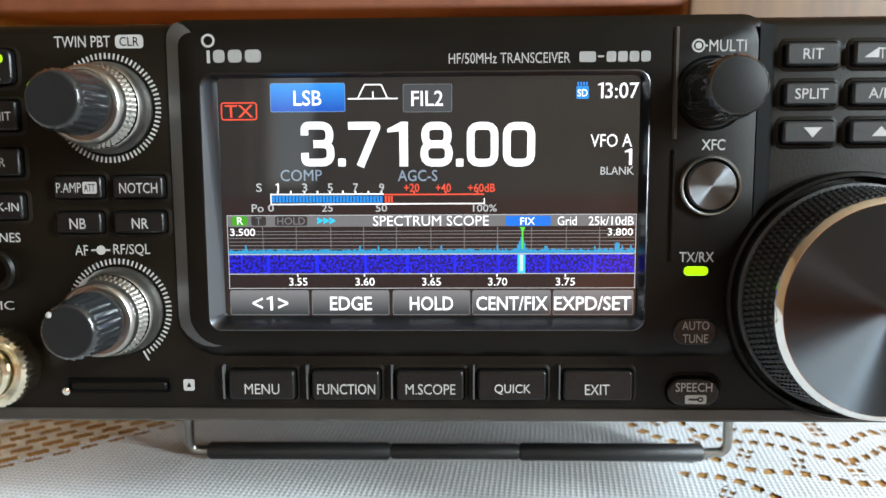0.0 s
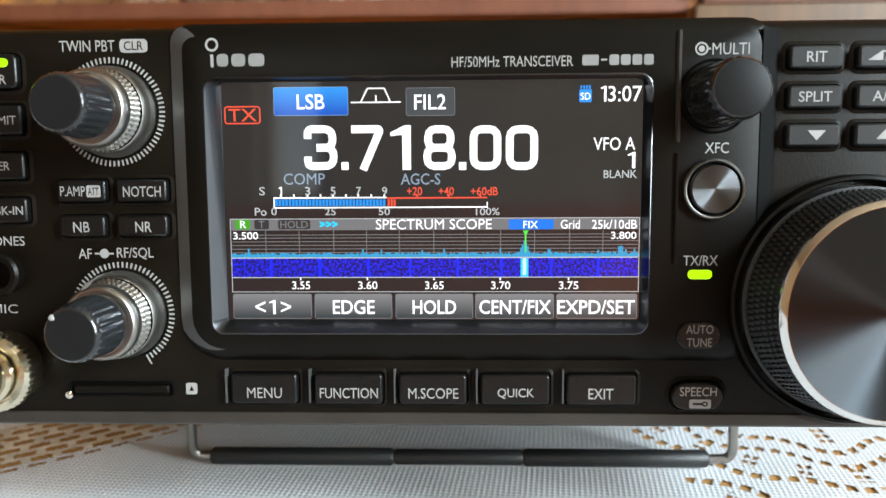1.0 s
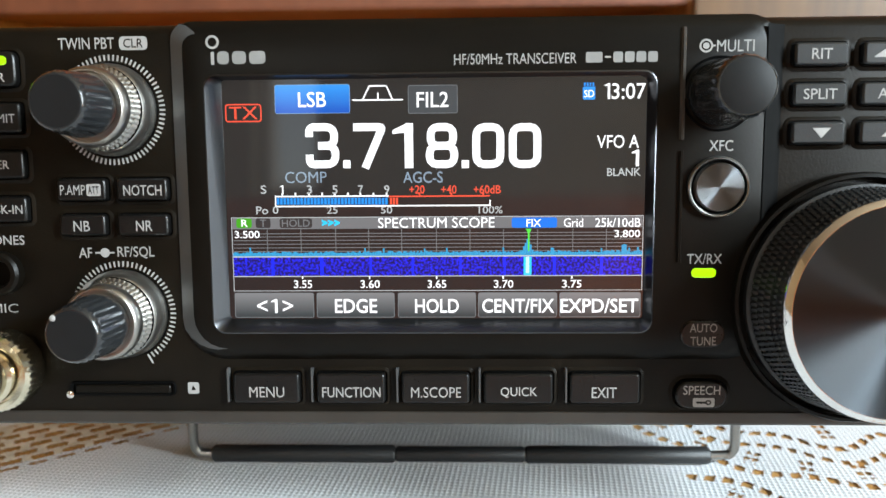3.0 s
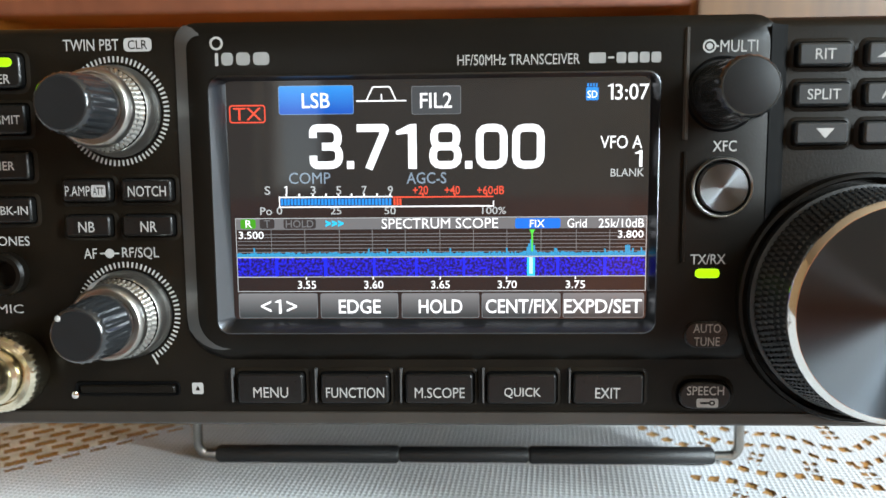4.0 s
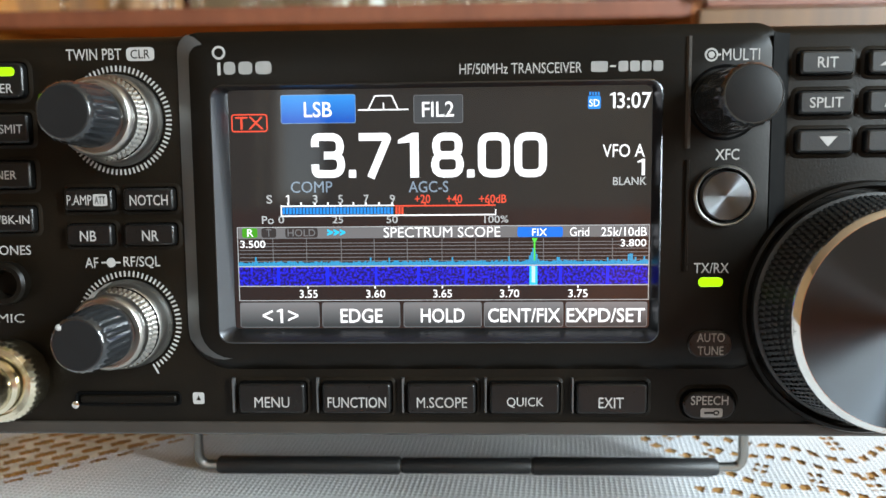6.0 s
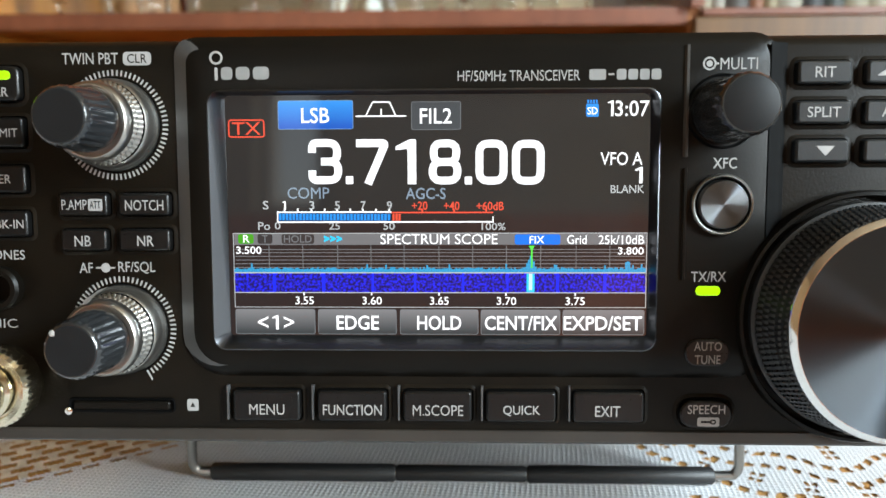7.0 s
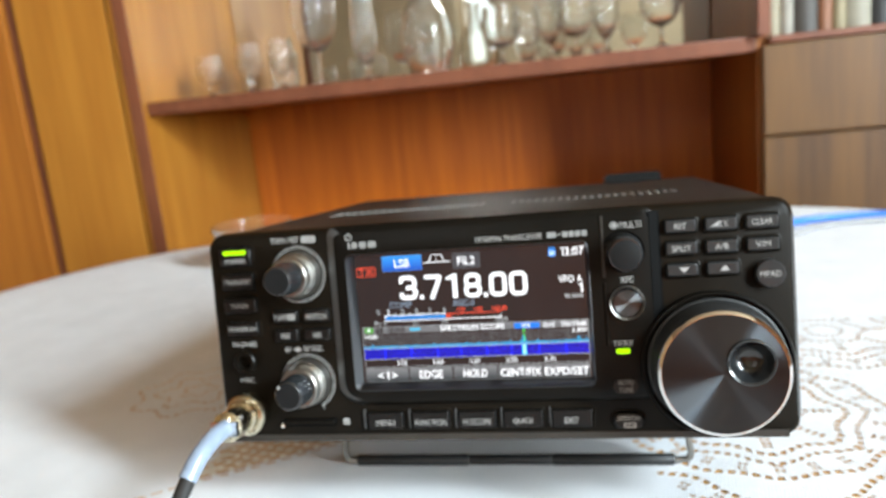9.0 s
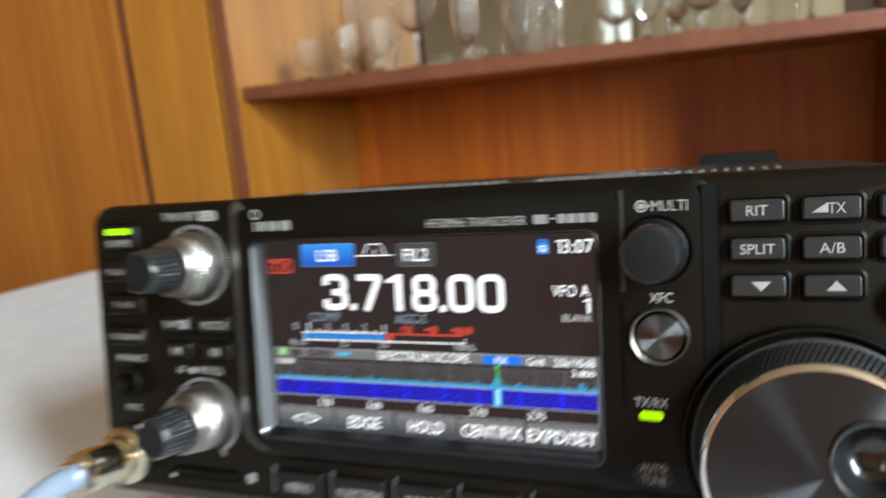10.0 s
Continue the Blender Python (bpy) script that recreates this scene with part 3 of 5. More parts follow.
s = Shape()
N = 160
loops = []
inner = []
for k in range(N):
    a = 2 * math.pi * k / N
    c, sn = math.cos(a), math.sin(a)
    hx, hy = (LX1 - LX0) / 2, (LY1 - LY0) / 2
    q = min(hx / max(abs(c), 1e-6), hy / max(abs(sn), 1e-6))
    inner.append(((LX0 + LX1) / 2 + q * c, (LY0 + LY1) / 2 + q * sn))
outer = []
for k in range(N):
    # the edge point that lies on the same ray from the lace's middle
    a = 2 * math.pi * k / N
    lo, hi = 0.0, 2.0
    for _ in range(30):
        m = (lo + hi) / 2
        px, py = (LX0 + LX1) / 2 + m * math.cos(a), (LY0 + LY1) / 2 + m * math.sin(a)
        if abs((px - TC[0]) / TA) ** 3 + abs((py - TC[1]) / TB) ** 3 < 1:
            lo = m
        else:
            hi = m
    outer.append((px, py))
M = 14
for j in range(M + 1):
    t = j / M
    z = -0.0007 + (0.0016 * t * (1 - t) if 0 < j < M else 0)
    loops.append([(ax + (bx - ax) * t, ay + (by - ay) * t, z + (0.0014 * noise.noise((ax + (bx - ax) * t * 9, ay * 9 + by * t * 9, 1.0)) if 0 < j < M else 0)) for (ax, ay), (bx, by) in zip(inner, outer)])
for g, z in ((0.005, -0.003), (0.008, -0.01), (0.010, -0.04), (0.014, -0.1), (0.02, -0.18), (0.024, -0.26)):
    ring = []
    for k, (x, y) in enumerate(outer):
        dx, dy = x - TC[0], y - TC[1]
        l = math.hypot(dx, dy)
        w = g + max(0, -z - 0.02) * 0.09 * math.sin(k * 2 * math.pi * 22 / N)
        ring.append((x + dx / l * w, y + dy / l * w, z))
    loops.append(ring)
part("cloth", s.loft(loops, False, False), CLOTH, cloth, smooth=60)

# ---- the radio ----
TILT = 7.2
radio = empty("radio_transceiver", pose(0, 0, TABLE + 0.0649, -TILT, 0, 0), "black desktop radio transceiver, screen lit, tilted on its wire stand", "radio")
PY = 1.0     # plane of the side panels
FY = -0.8    # plane of the display block


# louvres in a lighter, uneven grey than the case
LOUVRE = material("light_grey_vent", (0.13, 0.13, 0.125), 0.4, vary=0.35, scale=300)


def mm(loop, y):
    return [(x * MM, y * MM, z * MM) for x, z in loop]


def key_loops(cx, cz, w, h, r, steps):
    return [mm(rrect(cx, cz, w - 2 * e, h - 2 * e, max(r - e, 0.15), 4), y) for e, y in steps]


# body: panel, case, underside
panel = part("front_panel", Shape().loft(key_loops(5.4, 20.75, 239.4, 92.3, 7.0, ((1.5, 26), (0, 24), (0, 5.0), (0.5, 3.2), (1.6, 1.8), (3.0, PY))) + [mm(rrect(-1.1, 25.9, 100.6, 59.0, 3.0, 4), y) for y in (PY, 8.0)]), BLACK, radio)
CASE_RISE = 0.045   # the case rises a little towards its back


def case_loop(e, y, r=3.0):
    return [(x, yy, z + (y - 26) * MM * CASE_RISE) for x, yy, z in key_loops(5.4, 21.6, 235, 89.4, r, ((e, y),))[0]]


case = part("case", Shape().loft([case_loop(0.6, 232), case_loop(0, 231), case_loop(0, 26.2)]), CASE, radio, "dark textured steel case")
for gx in (-88, 11):
    for k in range(21):
        x = gx + 4.1 * k
        for ya, yb in ((90, 98), (101, 109)):
            zt = 66.3 + (ya - 26) * CASE_RISE
            s = Shape().loft([[((x + dx * q) * MM, (yy + (0 if q == 1 else (0.8 if yy == ya else -0.8))) * MM, (zt + (yy - ya) * CASE_RISE + up) * MM) for dx, yy in ((-0.9, ya), (0.9, ya), (0.9, yb), (-0.9, yb))] for q, up in ((1, -0.1), (0.55, 0.6))])
            part("louvre", s, LOUVRE, case)
for gx in (-90, 100):
    part("foot", lathe([(0.009, 0), (0.0085, -0.014), (0.007, -0.016)], 24, "z", ((gx + 5) * MM, 0.2, -0.0152), True, True), RUBBER, radio)
# rear connector housing that stands a little above the case
part("rear_housing", Shape().loft(key_loops(81, 58.5, 38, 46, 3, ((0.5, 256), (0, 255), (0, 232.2)))), CASE, radio)

# display block: raised frame round the screen, chamfer outside and inside
s = Shape()
cx, cz, w, h = 8.2, 28.6, 133.4, 76.8
o = [s.ring(mm(rrect(cx, cz, w - 2 * e, h - 2 * e, (6 - e, 4.5 - e, 10 - e, 9 - e), 6), y)) for e, y in ((0.0, PY + 0.3), (0.3, PY - 0.25))]
f0 = s.ring(mm(rrect(cx, cz, w - 6.4, h - 6.4, (3.5, 3.0, 7.5, 6.5), 6), FY))
s.bridge(o[0], o[1])
s.bridge(o[1], f0)
i0 = s.ring(mm(rrect(-1.1, 25.9, 100.0, 58.4, 3.0, 6), FY))
s.bridge(f0, i0)
bezel = part("display_bezel", s, BEZEL, radio)
s = Shape()
s.loft([mm(rrect(-1.1, 25.9, 99.9, 58.3, 3.0, 6), FY - 0.03), mm(rrect(-1.1, 25.9, 99.3, 57.7, 2.7, 6), FY - 0.18), mm(rrect(-0.3, 26.9, 95.4, 54.7, 0.8, 6), 2.2), mm(rrect(-0.3, 26.9, 95.2, 54.5, 0.8, 6), 3.2)], False, False)
part("screen_frame", s, CHAMFER, radio, "bevelled satin frame round the screen")
# grey outer edge on the block's open side: lit tone painted in, tapering off
s = Shape()
a = rrect(cx, cz, w + 0.1, h + 0.1, (6, 4.5, 10, 9), 6)
b2 = rrect(cx, cz, w - 6.2, h - 6.2, (3.5, 3.0, 7.5, 6.5), 6)
idx = list(range(7, 21))
w0 = [min(1.0, 0.15 + k / 2, (len(idx) - 1 - k) / 5) for k in range(len(idx))]
r0 = s.ring([Vector(p) * w + Vector(q) * (1 - w) for p, q, w in zip(mm([a[i] for i in idx], PY - 0.3), mm([b2[i] for i in idx], FY - 0.05), w0)])
r1 = s.ring(mm([b2[i] for i in idx], FY - 0.04))
for k in range(len(idx) - 1):
    s.f.append((r0[k], r0[k + 1], r1[k + 1], r1[k]))
part("bevel", s, LIT_EDGE, bezel, "bevelled edge with lit grey painted in")
# fine ridge beside the knob strip; highlight painted as a lighter upper half
for z0, z1 in ((40.0, 64.0), (13.0, 37.5)):
    part("ridge", Shape().loft([[(x * MM, y * MM, z * MM) for x, y in ((53.7, FY), (54.1, FY - 0.5), (54.6, FY - 0.5), (54.8, FY))] for z in (z0, z1)]), RAIL if z0 > 30 else BEZEL, bezel)
# black strip laid over the chamfer at the keypad's border, painting a groove's shade
part("groove_shade", Shape().loft([[(x * MM, y * MM, z * MM) for x, y in ((72.2, FY + 0.2), (72.2, FY - 0.04), (72.7, FY + 0.1), (74.9, PY - 0.35), (76.2, PY - 0.12), (76.4, PY + 0.2))] for z in (20.0, 64.6)]), WELL, panel)
# strip on the panel's open side: window light painted as lighter grey
part("lit_side_strip", Shape().loft([[(x * MM, y * MM, z * MM) for x, y in ((123.6, 1.75), (124.6, 2.6), (125.2, 4.2), (125.2, 9.0), (124.6, 9.0))] for z in (-17.5, 60.0)]), LIT_EDGE, panel, "edge strip with window light painted in")
# lower rail under the keys, bounce light from the cloth painted in
part("rail", Shape().loft([[(x * MM, y * MM, z * MM) for y, z in ((PY + 0.4, -21.9), (PY - 0.35, -22.3), (PY - 0.45, -24.7), (PY + 0.1, -25.25), (PY + 3.2, -25.45))] for x in (-110, 120)]), RAIL, panel)

# ---- keys ----


def deep(v, mid):
    """Key faces stand nearer than the panel: their plan shrinks a little about the panel's middle."""
    return mid + (v - mid) * 0.992


def key(x0, x1, z0, z1, mat=KEY, r=0.85, rise=1.9, base=PY, words=(), lip=True, name="button", label=""):
    x0, x1, z0, z1 = deep(x0, 8), deep(x1, 8), deep(z0, 33), deep(z1, 33)
    cx, cz, w, h = (x0 + x1) / 2, (z0 + z1) / 2, x1 - x0, z1 - z0
    k = part(name, Shape().loft(key_loops(cx, cz, w, h, r, ((0, base + 0.6), (0, base - rise + 0.5), (0.08, base - rise + 0.34), (0.34, base - rise + 0.08), (0.5, base - rise))), False, True), mat, radio, label, 22)
    s = Shape()
    s.loft(key_loops(cx, cz, w + 2.6, h + 2.4, r + 1.0, ((0, base + 0.02), (0.6, base - 0.3), (0.8, base - 0.36), (0.92, base - 0.25), (0.96, base + 0.05))), False, False)
    if lip:
        part("surround", s, BLACK, k)
    # flat black plate round the key: the gap's shade is painted, not cut
    plate(k, WELL, x0 - 0.55, x1 + 0.55, z0 - 0.45, z1 + 0.45, base - 0.03, r + 0.4, "gap")
    for text, a, b, c, d, m in words:
        lettering(text, k, m, deep(a, 8), deep(b, 8), deep(c, 33), deep(d, 33), base - rise - 0.06)
    return k


def centred(text, cx, cz, w, h, m=PRINT):
    return (text, cx - w / 2, cx + w / 2, cz - h / 2, cz + h / 2, m)


# left column
power = key(-108.6, -94.0, 53.2, 61.0, r=1.6, words=(centred("POWER", -101.2, 55.2, 9.6, 2.1),))
part("power_lamp", Shape().loft(key_loops(-100.3, 58.7, 10.8, 2.0, 0.9, ((0, PY - 1.7), (0, PY - 2.0), (0.25, PY - 2.2)))), GREEN, radio, "glowing yellow-green lamp")
key(-108.5, -93.6, 42.9, 49.6, words=(centred("TRANSMIT", -101.0, 46.1, 12.6, 2.0),))
key(-108.3, -93.6, 32.6, 38.8, words=(centred("TUNER", -101.0, 35.7, 8.4, 2.0),))
key(-108.1, -93.6, 22.6, 28.4, words=(centred("VOX/BK-IN", -100.9, 25.5, 13.0, 2.0),))
lettering("PHONES", panel, PRINT, -106.0, -94.8, 17.3, 19.5, PY - 0.06)
lettering("MIC", panel, PRINT, -103.7, -97.4, 1.4, 3.5, PY - 0.06)
part("phones_jack", lathe([(0.0050, 0.001), (0.0050, -0.0012), (0.0044, -0.0018), (0.0034, -0.0018), (0.0029, -0.0008), (0.0029, 0.004)], 32, "y", (-0.1003, 0.0, 0.0108)), BEZEL, radio, "round headphone socket")
# four small keys
key(-86.2, -75.0, 27.4, 32.4, words=(("P.AMP", -85.4, -79.6, 28.7, 31.0, PRINT),))
plate(panel, PRINT, -78.6, -75.3, 28.5, 31.2, PY - 1.97, 0.4, "mark")
lettering("ATT", panel, KEY, -78.2, -75.7, 29.0, 30.7, PY - 2.03)
key(-72.4, -60.8, 27.4, 32.4, words=(centred("NOTCH", -66.4, 29.7, 8.8, 2.4),))
key(-86.0, -75.5, 19.4, 24.2, words=(centred("NB", -80.9, 21.6, 3.8, 2.4),))
key(-72.6, -60.9, 19.4, 24.2, words=(centred("NR", -66.4, 21.6, 3.8, 2.4),))
# function keys under the screen
for text, a, b, w in (("MENU", -47.4, -31.9, 8.2), ("FUNCTION", -27.8, -11.9, 13.6), ("M.SCOPE", -8.0, 7.7, 11.6), ("QUICK", 11.0, 26.9, 8.4), ("EXIT", 30.8, 46.8, 5.7)):
    key(a, b, -20.1, -13.0, words=(centred(text, (a + b) / 2 + (0.1 if text != "EXIT" else -0.2), -17.4, w, 2.5),))
    # lip of the key's well, its highlight painted in lighter grey
    part("lit_well_lip", Shape().loft([[(x * MM, y * MM, z * MM) for x, y in ((a - 1.3, PY), (a - 1.15, PY - 1.3), (a - 0.8, PY - 1.3), (a - 0.65, PY))] for z in (-19.6, -11.6)]), LIT_EDGE, panel)
# keypad
for col, x in enumerate((78.6, 93.4, 108.2)):
    for row, z in enumerate((55.8, 47.2, 38.8)):
        if col == 2 and row == 2:
            continue
        text, w = ((("RIT", 4.4), ("SPLIT", 7.2), ("", 0)), (("TX", 3.4), ("A/B", 5.0), ("", 0)), (("CLEAR", 7.6), ("V/M", 5.2)))[col][row]
        k = key(x, x + 11.5, z, z + 4.9, KEYPAD, r=0.9, words=((centred(text, x + 5.75 + (1.0 if text == "TX" else 0), z + 2.45, w, 2.3),) if text else ()))
        if row == 2 or text == "TX":
            sh = Shape()
            q = {0: ((-2, 1), (2, 1), (0, -1.2)), 1: ((-2, -1), (2, -1), (0, 1.2))}[col] if row == 2 else ((-4.6, -1.1), (-1.4, -1.1), (-1.4, 1.1))
            pts = [((x + 5.75 + a) * MM, (PY - 1.96) * MM, (z + 2.45 + c) * MM) for a, c in q]
            sh.cap(sh.ring(pts))
            flat("mark", sh, PRINT, k)
part("button", lathe([(0.0054, 0.001), (0.0054, -0.0012), (0.005, -0.0017), (0.0, -0.0018)], 32, "y", (0.1152, 0, 0.0383)), KEYPAD, radio, "round grey key")
lettering("MPAD", panel, PRINT, 111.4, 118.8, 37.2, 39.4, -1.87)
# oval keys
for text, cz, w, h, lz, lw in (("SPEECH", -18.0, 11.8, 6.4, -16.8, 8.4),):
    k = key(60.8 - w / 2, 60.8 + w / 2, cz - h / 2, cz + h / 2, r=3.0, words=(centred(text, 60.8, lz, lw, 2.1, PRINT),))
    plate(k, PRINT, 58.4, 63.3, -20.3, -18.2, PY - 1.96, 0.4, "mark")
    plate(k, KEY, 59.2, 61.4, -19.5, -19.0, PY - 2.0, 0.1, "mark")
    outline(k, KEY, 61.2, 62.6, -19.85, -18.65, PY - 2.0, 0.35, 0.6, "mark")
k = part("button", Shape().loft(key_loops(60.1, -3.4, 9.8, 6.0, 2.8, ((0, FY + 0.3), (0, FY - 0.35), (0.3, FY - 0.6))), False, True), KEY, radio)
lettering("AUTO", k, PRINT_DIM, 57.1, 63.2, -2.9, -0.9, FY - 0.66)
lettering("TUNE", k, PRINT_DIM, 57.3, 63.0, -5.9, -3.9, FY - 0.66)
# printed words
lettering("TWIN PBT", panel, PRINT, -84.0, -71.3, 61.2, 63.7, PY - 0.06)
plate(panel, PRINT, -70.2, -63.8, 60.9, 63.9, PY - 0.05, 0.9, "mark")
lettering("CLR", panel, BLACK, -69.2, -64.8, 61.4, 63.4, PY - 0.1)
lettering("AF", panel, PRINT, -82.2, -79.1, 14.2, 16.6, PY - 0.06)
lettering("RF/SQL", panel, PRINT, -73.2, -64.6, 14.0, 16.8, PY - 0.06)
plate(panel, PRINT, -78.4, -73.9, 15.2, 15.6, PY - 0.05, 0.1, "mark")
s = Shape()
s.cap(s.ring(mm(circle(-76.1, 15.4, 1.1, 20), PY - 0.07)))
flat("mark", s, PRINT, panel)
lettering("TX/RX", bezel, PRINT, 56.2, 63.9, 12.5, 14.8, FY - 0.06)
part("status_lamp", Shape().loft(key_loops(59.95, 10.5, 5.4, 2.1, 0.9, ((0, FY + 0.1), (0, FY - 0.15), (0.2, FY - 0.3)))), GREEN, radio, "glowing yellow-green lamp")
lettering("XFC", bezel, PRINT, 60.3, 65.5, 37.4, 39.8, FY - 0.06)
lettering("MULTI", bezel, PRINT, 61.3, 69.3, 58.7, 61.2, FY - 0.06)
for r0, r1 in ((1.45, 1.05), (0.7, 0.01)):
    s = Shape()
    s.bridge(s.ring(mm(circle(59.0, 60.0, r0, 24), FY - 0.06)), s.ring(mm(circle(59.0, 60.0, r1, 24), FY - 0.06)))
    flat("mark", s, PRINT, bezel)
plate(bezel, PRINT, 60.4, 61.0, 59.8, 60.2, FY - 0.06, 0.05, "mark")
lettering("HF/50MHz TRANSCEIVER", bezel, PRINT, 4.6, 31.2, 56.6, 58.9, FY - 0.06)
# maker's mark and model number as plain shapes
s = Shape()
s.bridge(s.ring(mm(circle(-48.6, 62.1, 1.5, 24), FY - 0.06)), s.ring(mm(circle(-48.6, 62.1, 1.0, 24), FY - 0.06)))
flat("mark", s, PRINT, bezel)
plate(bezel, PRINT, -49.0, -48.3, 57.2, 60.0, FY - 0.06, 0.2, "mark")
for a, b2 in ((-47.6, -45.0), (-44.3, -41.2), (-40.5, -36.9)):
    plate(bezel, PRINT_DIM, a, b2, 57.3, 60.1, FY - 0.06, 0.9, "mark")
plate(bezel, PRINT_DIM, 33.2, 36.8, 56.7, 59.0, FY - 0.06, 0.4, "mark")
plate(bezel, PRINT, 37.3, 38.6, 57.7, 58.1, FY - 0.06, 0.05, "mark")
for a in (39.1, 41.6, 44.1, 46.6):
    plate(bezel, PRINT_DIM, a, a + 2.1, 56.7, 59.0, FY - 0.06, 0.5, "mark")
# memory card slot
part("card_slot", Shape().loft(key_loops(-73.6, -16.7, 25.2, 3.6, 1.2, ((0, PY - 0.02), (0.2, PY - 0.5), (0.7, PY - 0.3), (0.8, PY + 0.3)))), WELL, radio, "narrow memory card slot")
part("card", Shape().loft(key_loops(-73.4, -16.7, 22.6, 1.9, 0.5, ((0, PY), (0, PY - 0.6), (0.3, PY - 0.9)))), BEZEL, radio)
part("rivet", lathe([(0.0009, 0.0005), (0.0009, -0.0006), (0.0, -0.0009)], 14, "y", (-0.0861, 0.001, -0.0181)), CHROME, radio, "tiny bright stud")
plate(panel, PRINT, -58.3, -55.6, -18.0, -15.2, PY - 0.06, 0.5, "mark")
s = Shape()
s.cap(s.ring([(x * MM, (PY - 0.1) * MM, z * MM) for x, z in ((-57.5, -17.1), (-56.4, -17.1), (-56.95, -15.9))]))
flat("mark", s, BLACK, panel)


# ---- knobs ----
def ticks(cx, cz, r0, r1, a0, a1, n, wide):
    for k in range(n):
        a = radians(a0 + (a1 - a0) * k / max(n - 1, 1))
        c, q = math.cos(a), math.sin(a)
        e = 1.2 if (n < 60 and k == 0) else 0
        s = Shape()
        s.cap(s.ring([((cx + r * c - sg * wide / 2 * q) * MM, (PY - 0.06) * MM, (cz + r * q + sg * wide / 2 * c) * MM) for r, sg in ((r0, -1), (r1 + e, -1), (r1 + e, 1), (r0, 1))]))
        flat("tick", s, PRINT, panel)


ticks(-72.7, 47.7, 10.95, 12.25, 0, 355, 72, 0.42)
ticks(-72.5, 1.2, 10.95, 12.25, -62, 232, 58, 0.42)


def double_knob(cx, cz, pointer):
    root = part("knob", lathe([(0.0103, 0.001), (0.0102, -0.0006), (0.0100, -0.0009), (0.0099, -0.0012), (0.0097, -0.0034), (0.0092, -0.0040)], 64, "y", (cx * MM, 0, cz * MM)), SILVER, radio, "silver outer ring of a double knob")
    # two rows of small beads
    for ya, yb, ra, rb_, n in ((-4.0, -5.9, 9.0, 8.75, 48), (-6.0, -7.9, 8.65, 8.4, 48)):
        s = Shape()
        s.loft([mm(circle(cx, cz, ra - 0.3, 240), ya), mm(circle(cx, cz, ra - 0.1, 240, 0.18, n), ya - 0.45), mm(circle(cx, cz, ra, 240, 0.24, n), (ya + yb) / 2), mm(circle(cx, cz, rb_ - 0.1, 240, 0.18, n), yb + 0.45), mm(circle(cx, cz, rb_ - 0.3, 240), yb)], True, True)
        part("knurled_band", s, SILVER, root)
    part("collar", lathe([(0.0084, -0.0078), (0.0086, -0.0084), (0.0083, -0.0100), (0.0077, -0.0106), (0.0073, -0.0106), (0.0072, -0.0098), (0.0066, -0.0098)], 64, "y", (cx * MM, 0, cz * MM), cap1=True), SILVER, root)
    inner = part("inner_knob", Shape().loft([mm(circle(cx, cz, 6.3, 144), -9.9), mm(circle(cx, cz, 6.4, 144), -11.6), mm(circle(cx, cz, 6.7, 144), -12.0), mm(circle(cx, cz, 6.7, 144), -12.9), mm(circle(cx, cz, 6.35, 144, 0.25, 24), -13.4), mm(circle(cx, cz, 5.95, 144, 0.25, 24), -20.6), mm(circle(cx, cz, 5.7, 144), -21.6), mm(circle(cx, cz, 5.3, 144), -22.0)]), KNOB, radio, "smoked black inner knob")
    part("knob_face", lathe([(0.0052, -0.02196), (0.0050, -0.0221), (0.0, -0.0221)], 48, "y", (cx * MM, 0, cz * MM)), KNOB_FACE, inner)
    if pointer:
        a0, c = 108.0, []
        s = Shape()
        for a in (a0 - 6, a0 + 6):
            for r, y in ((10.1, -1.2), (9.6, -3.8), (9.0, -8.0), (7.9, -10.9)):
                c.append(((cx + (r + 0.25) * math.cos(radians(a))) * MM, (y - 0.2) * MM, (cz + (r + 0.25) * math.sin(radians(a))) * MM))
        s.v = c
        s.f = [(k, k + 1, k + 5, k + 4) for k in range(3)]
        flat("pointer", s, PRINT, root, "white pointer line")
        part("stud", lathe([(0.0007, 0.0), (0.0006, -0.0006), (0.0, -0.0008)], 12, "y", ((cx - 3.6) * MM, -0.0216, (cz + 3.6) * MM)), PRINT, inner)


for kx, kz in ((-72.7, 47.7), (-72.5, 1.2)):
    # flat black disc painting the shaded gap round the silver ring
    plate(panel, WELL, kx - 10.8, kx + 10.8, kz - 10.8, kz + 10.8, PY - 0.04, 10.8, "gap")
double_knob(-72.7, 47.7, False)
double_knob(-72.5, 1.2, True)

# multi knob
cx, cz = 62.2, 49.8
root = part("knob", Shape().loft([mm(circle(cx, cz, 7.0, 120), FY), mm(circle(cx, cz, 7.0, 120), -3.4), mm(circle(cx, cz, 6.7, 120), -4.0), mm(circle(cx, cz, 6.5, 120, 0.22, 20), -6.0), mm(circle(cx, cz, 6.2, 120, 0.22, 20), -15.2), mm(circle(cx, cz, 6.1, 120, 0.1, 20), -16.4), mm(circle(cx, cz, 5.7, 120), -17.0)]), KNOB, radio, "fluted black knob")
part("knob_face", lathe([(0.0056, -0.01696), (0.0053, -0.0171), (0.0, -0.0171)], 48, "y", (cx * MM, 0, cz * MM)), KNOB_FACE, root)
# raised black ring: the recess round the knob is painted shade
part("knob_recess", lathe([(0.0082, -0.0007), (0.0079, -0.0013), (0.0076, -0.0012), (0.0074, -0.0004)], 56, "y", (cx * MM, 0, cz * MM)), WELL, radio)
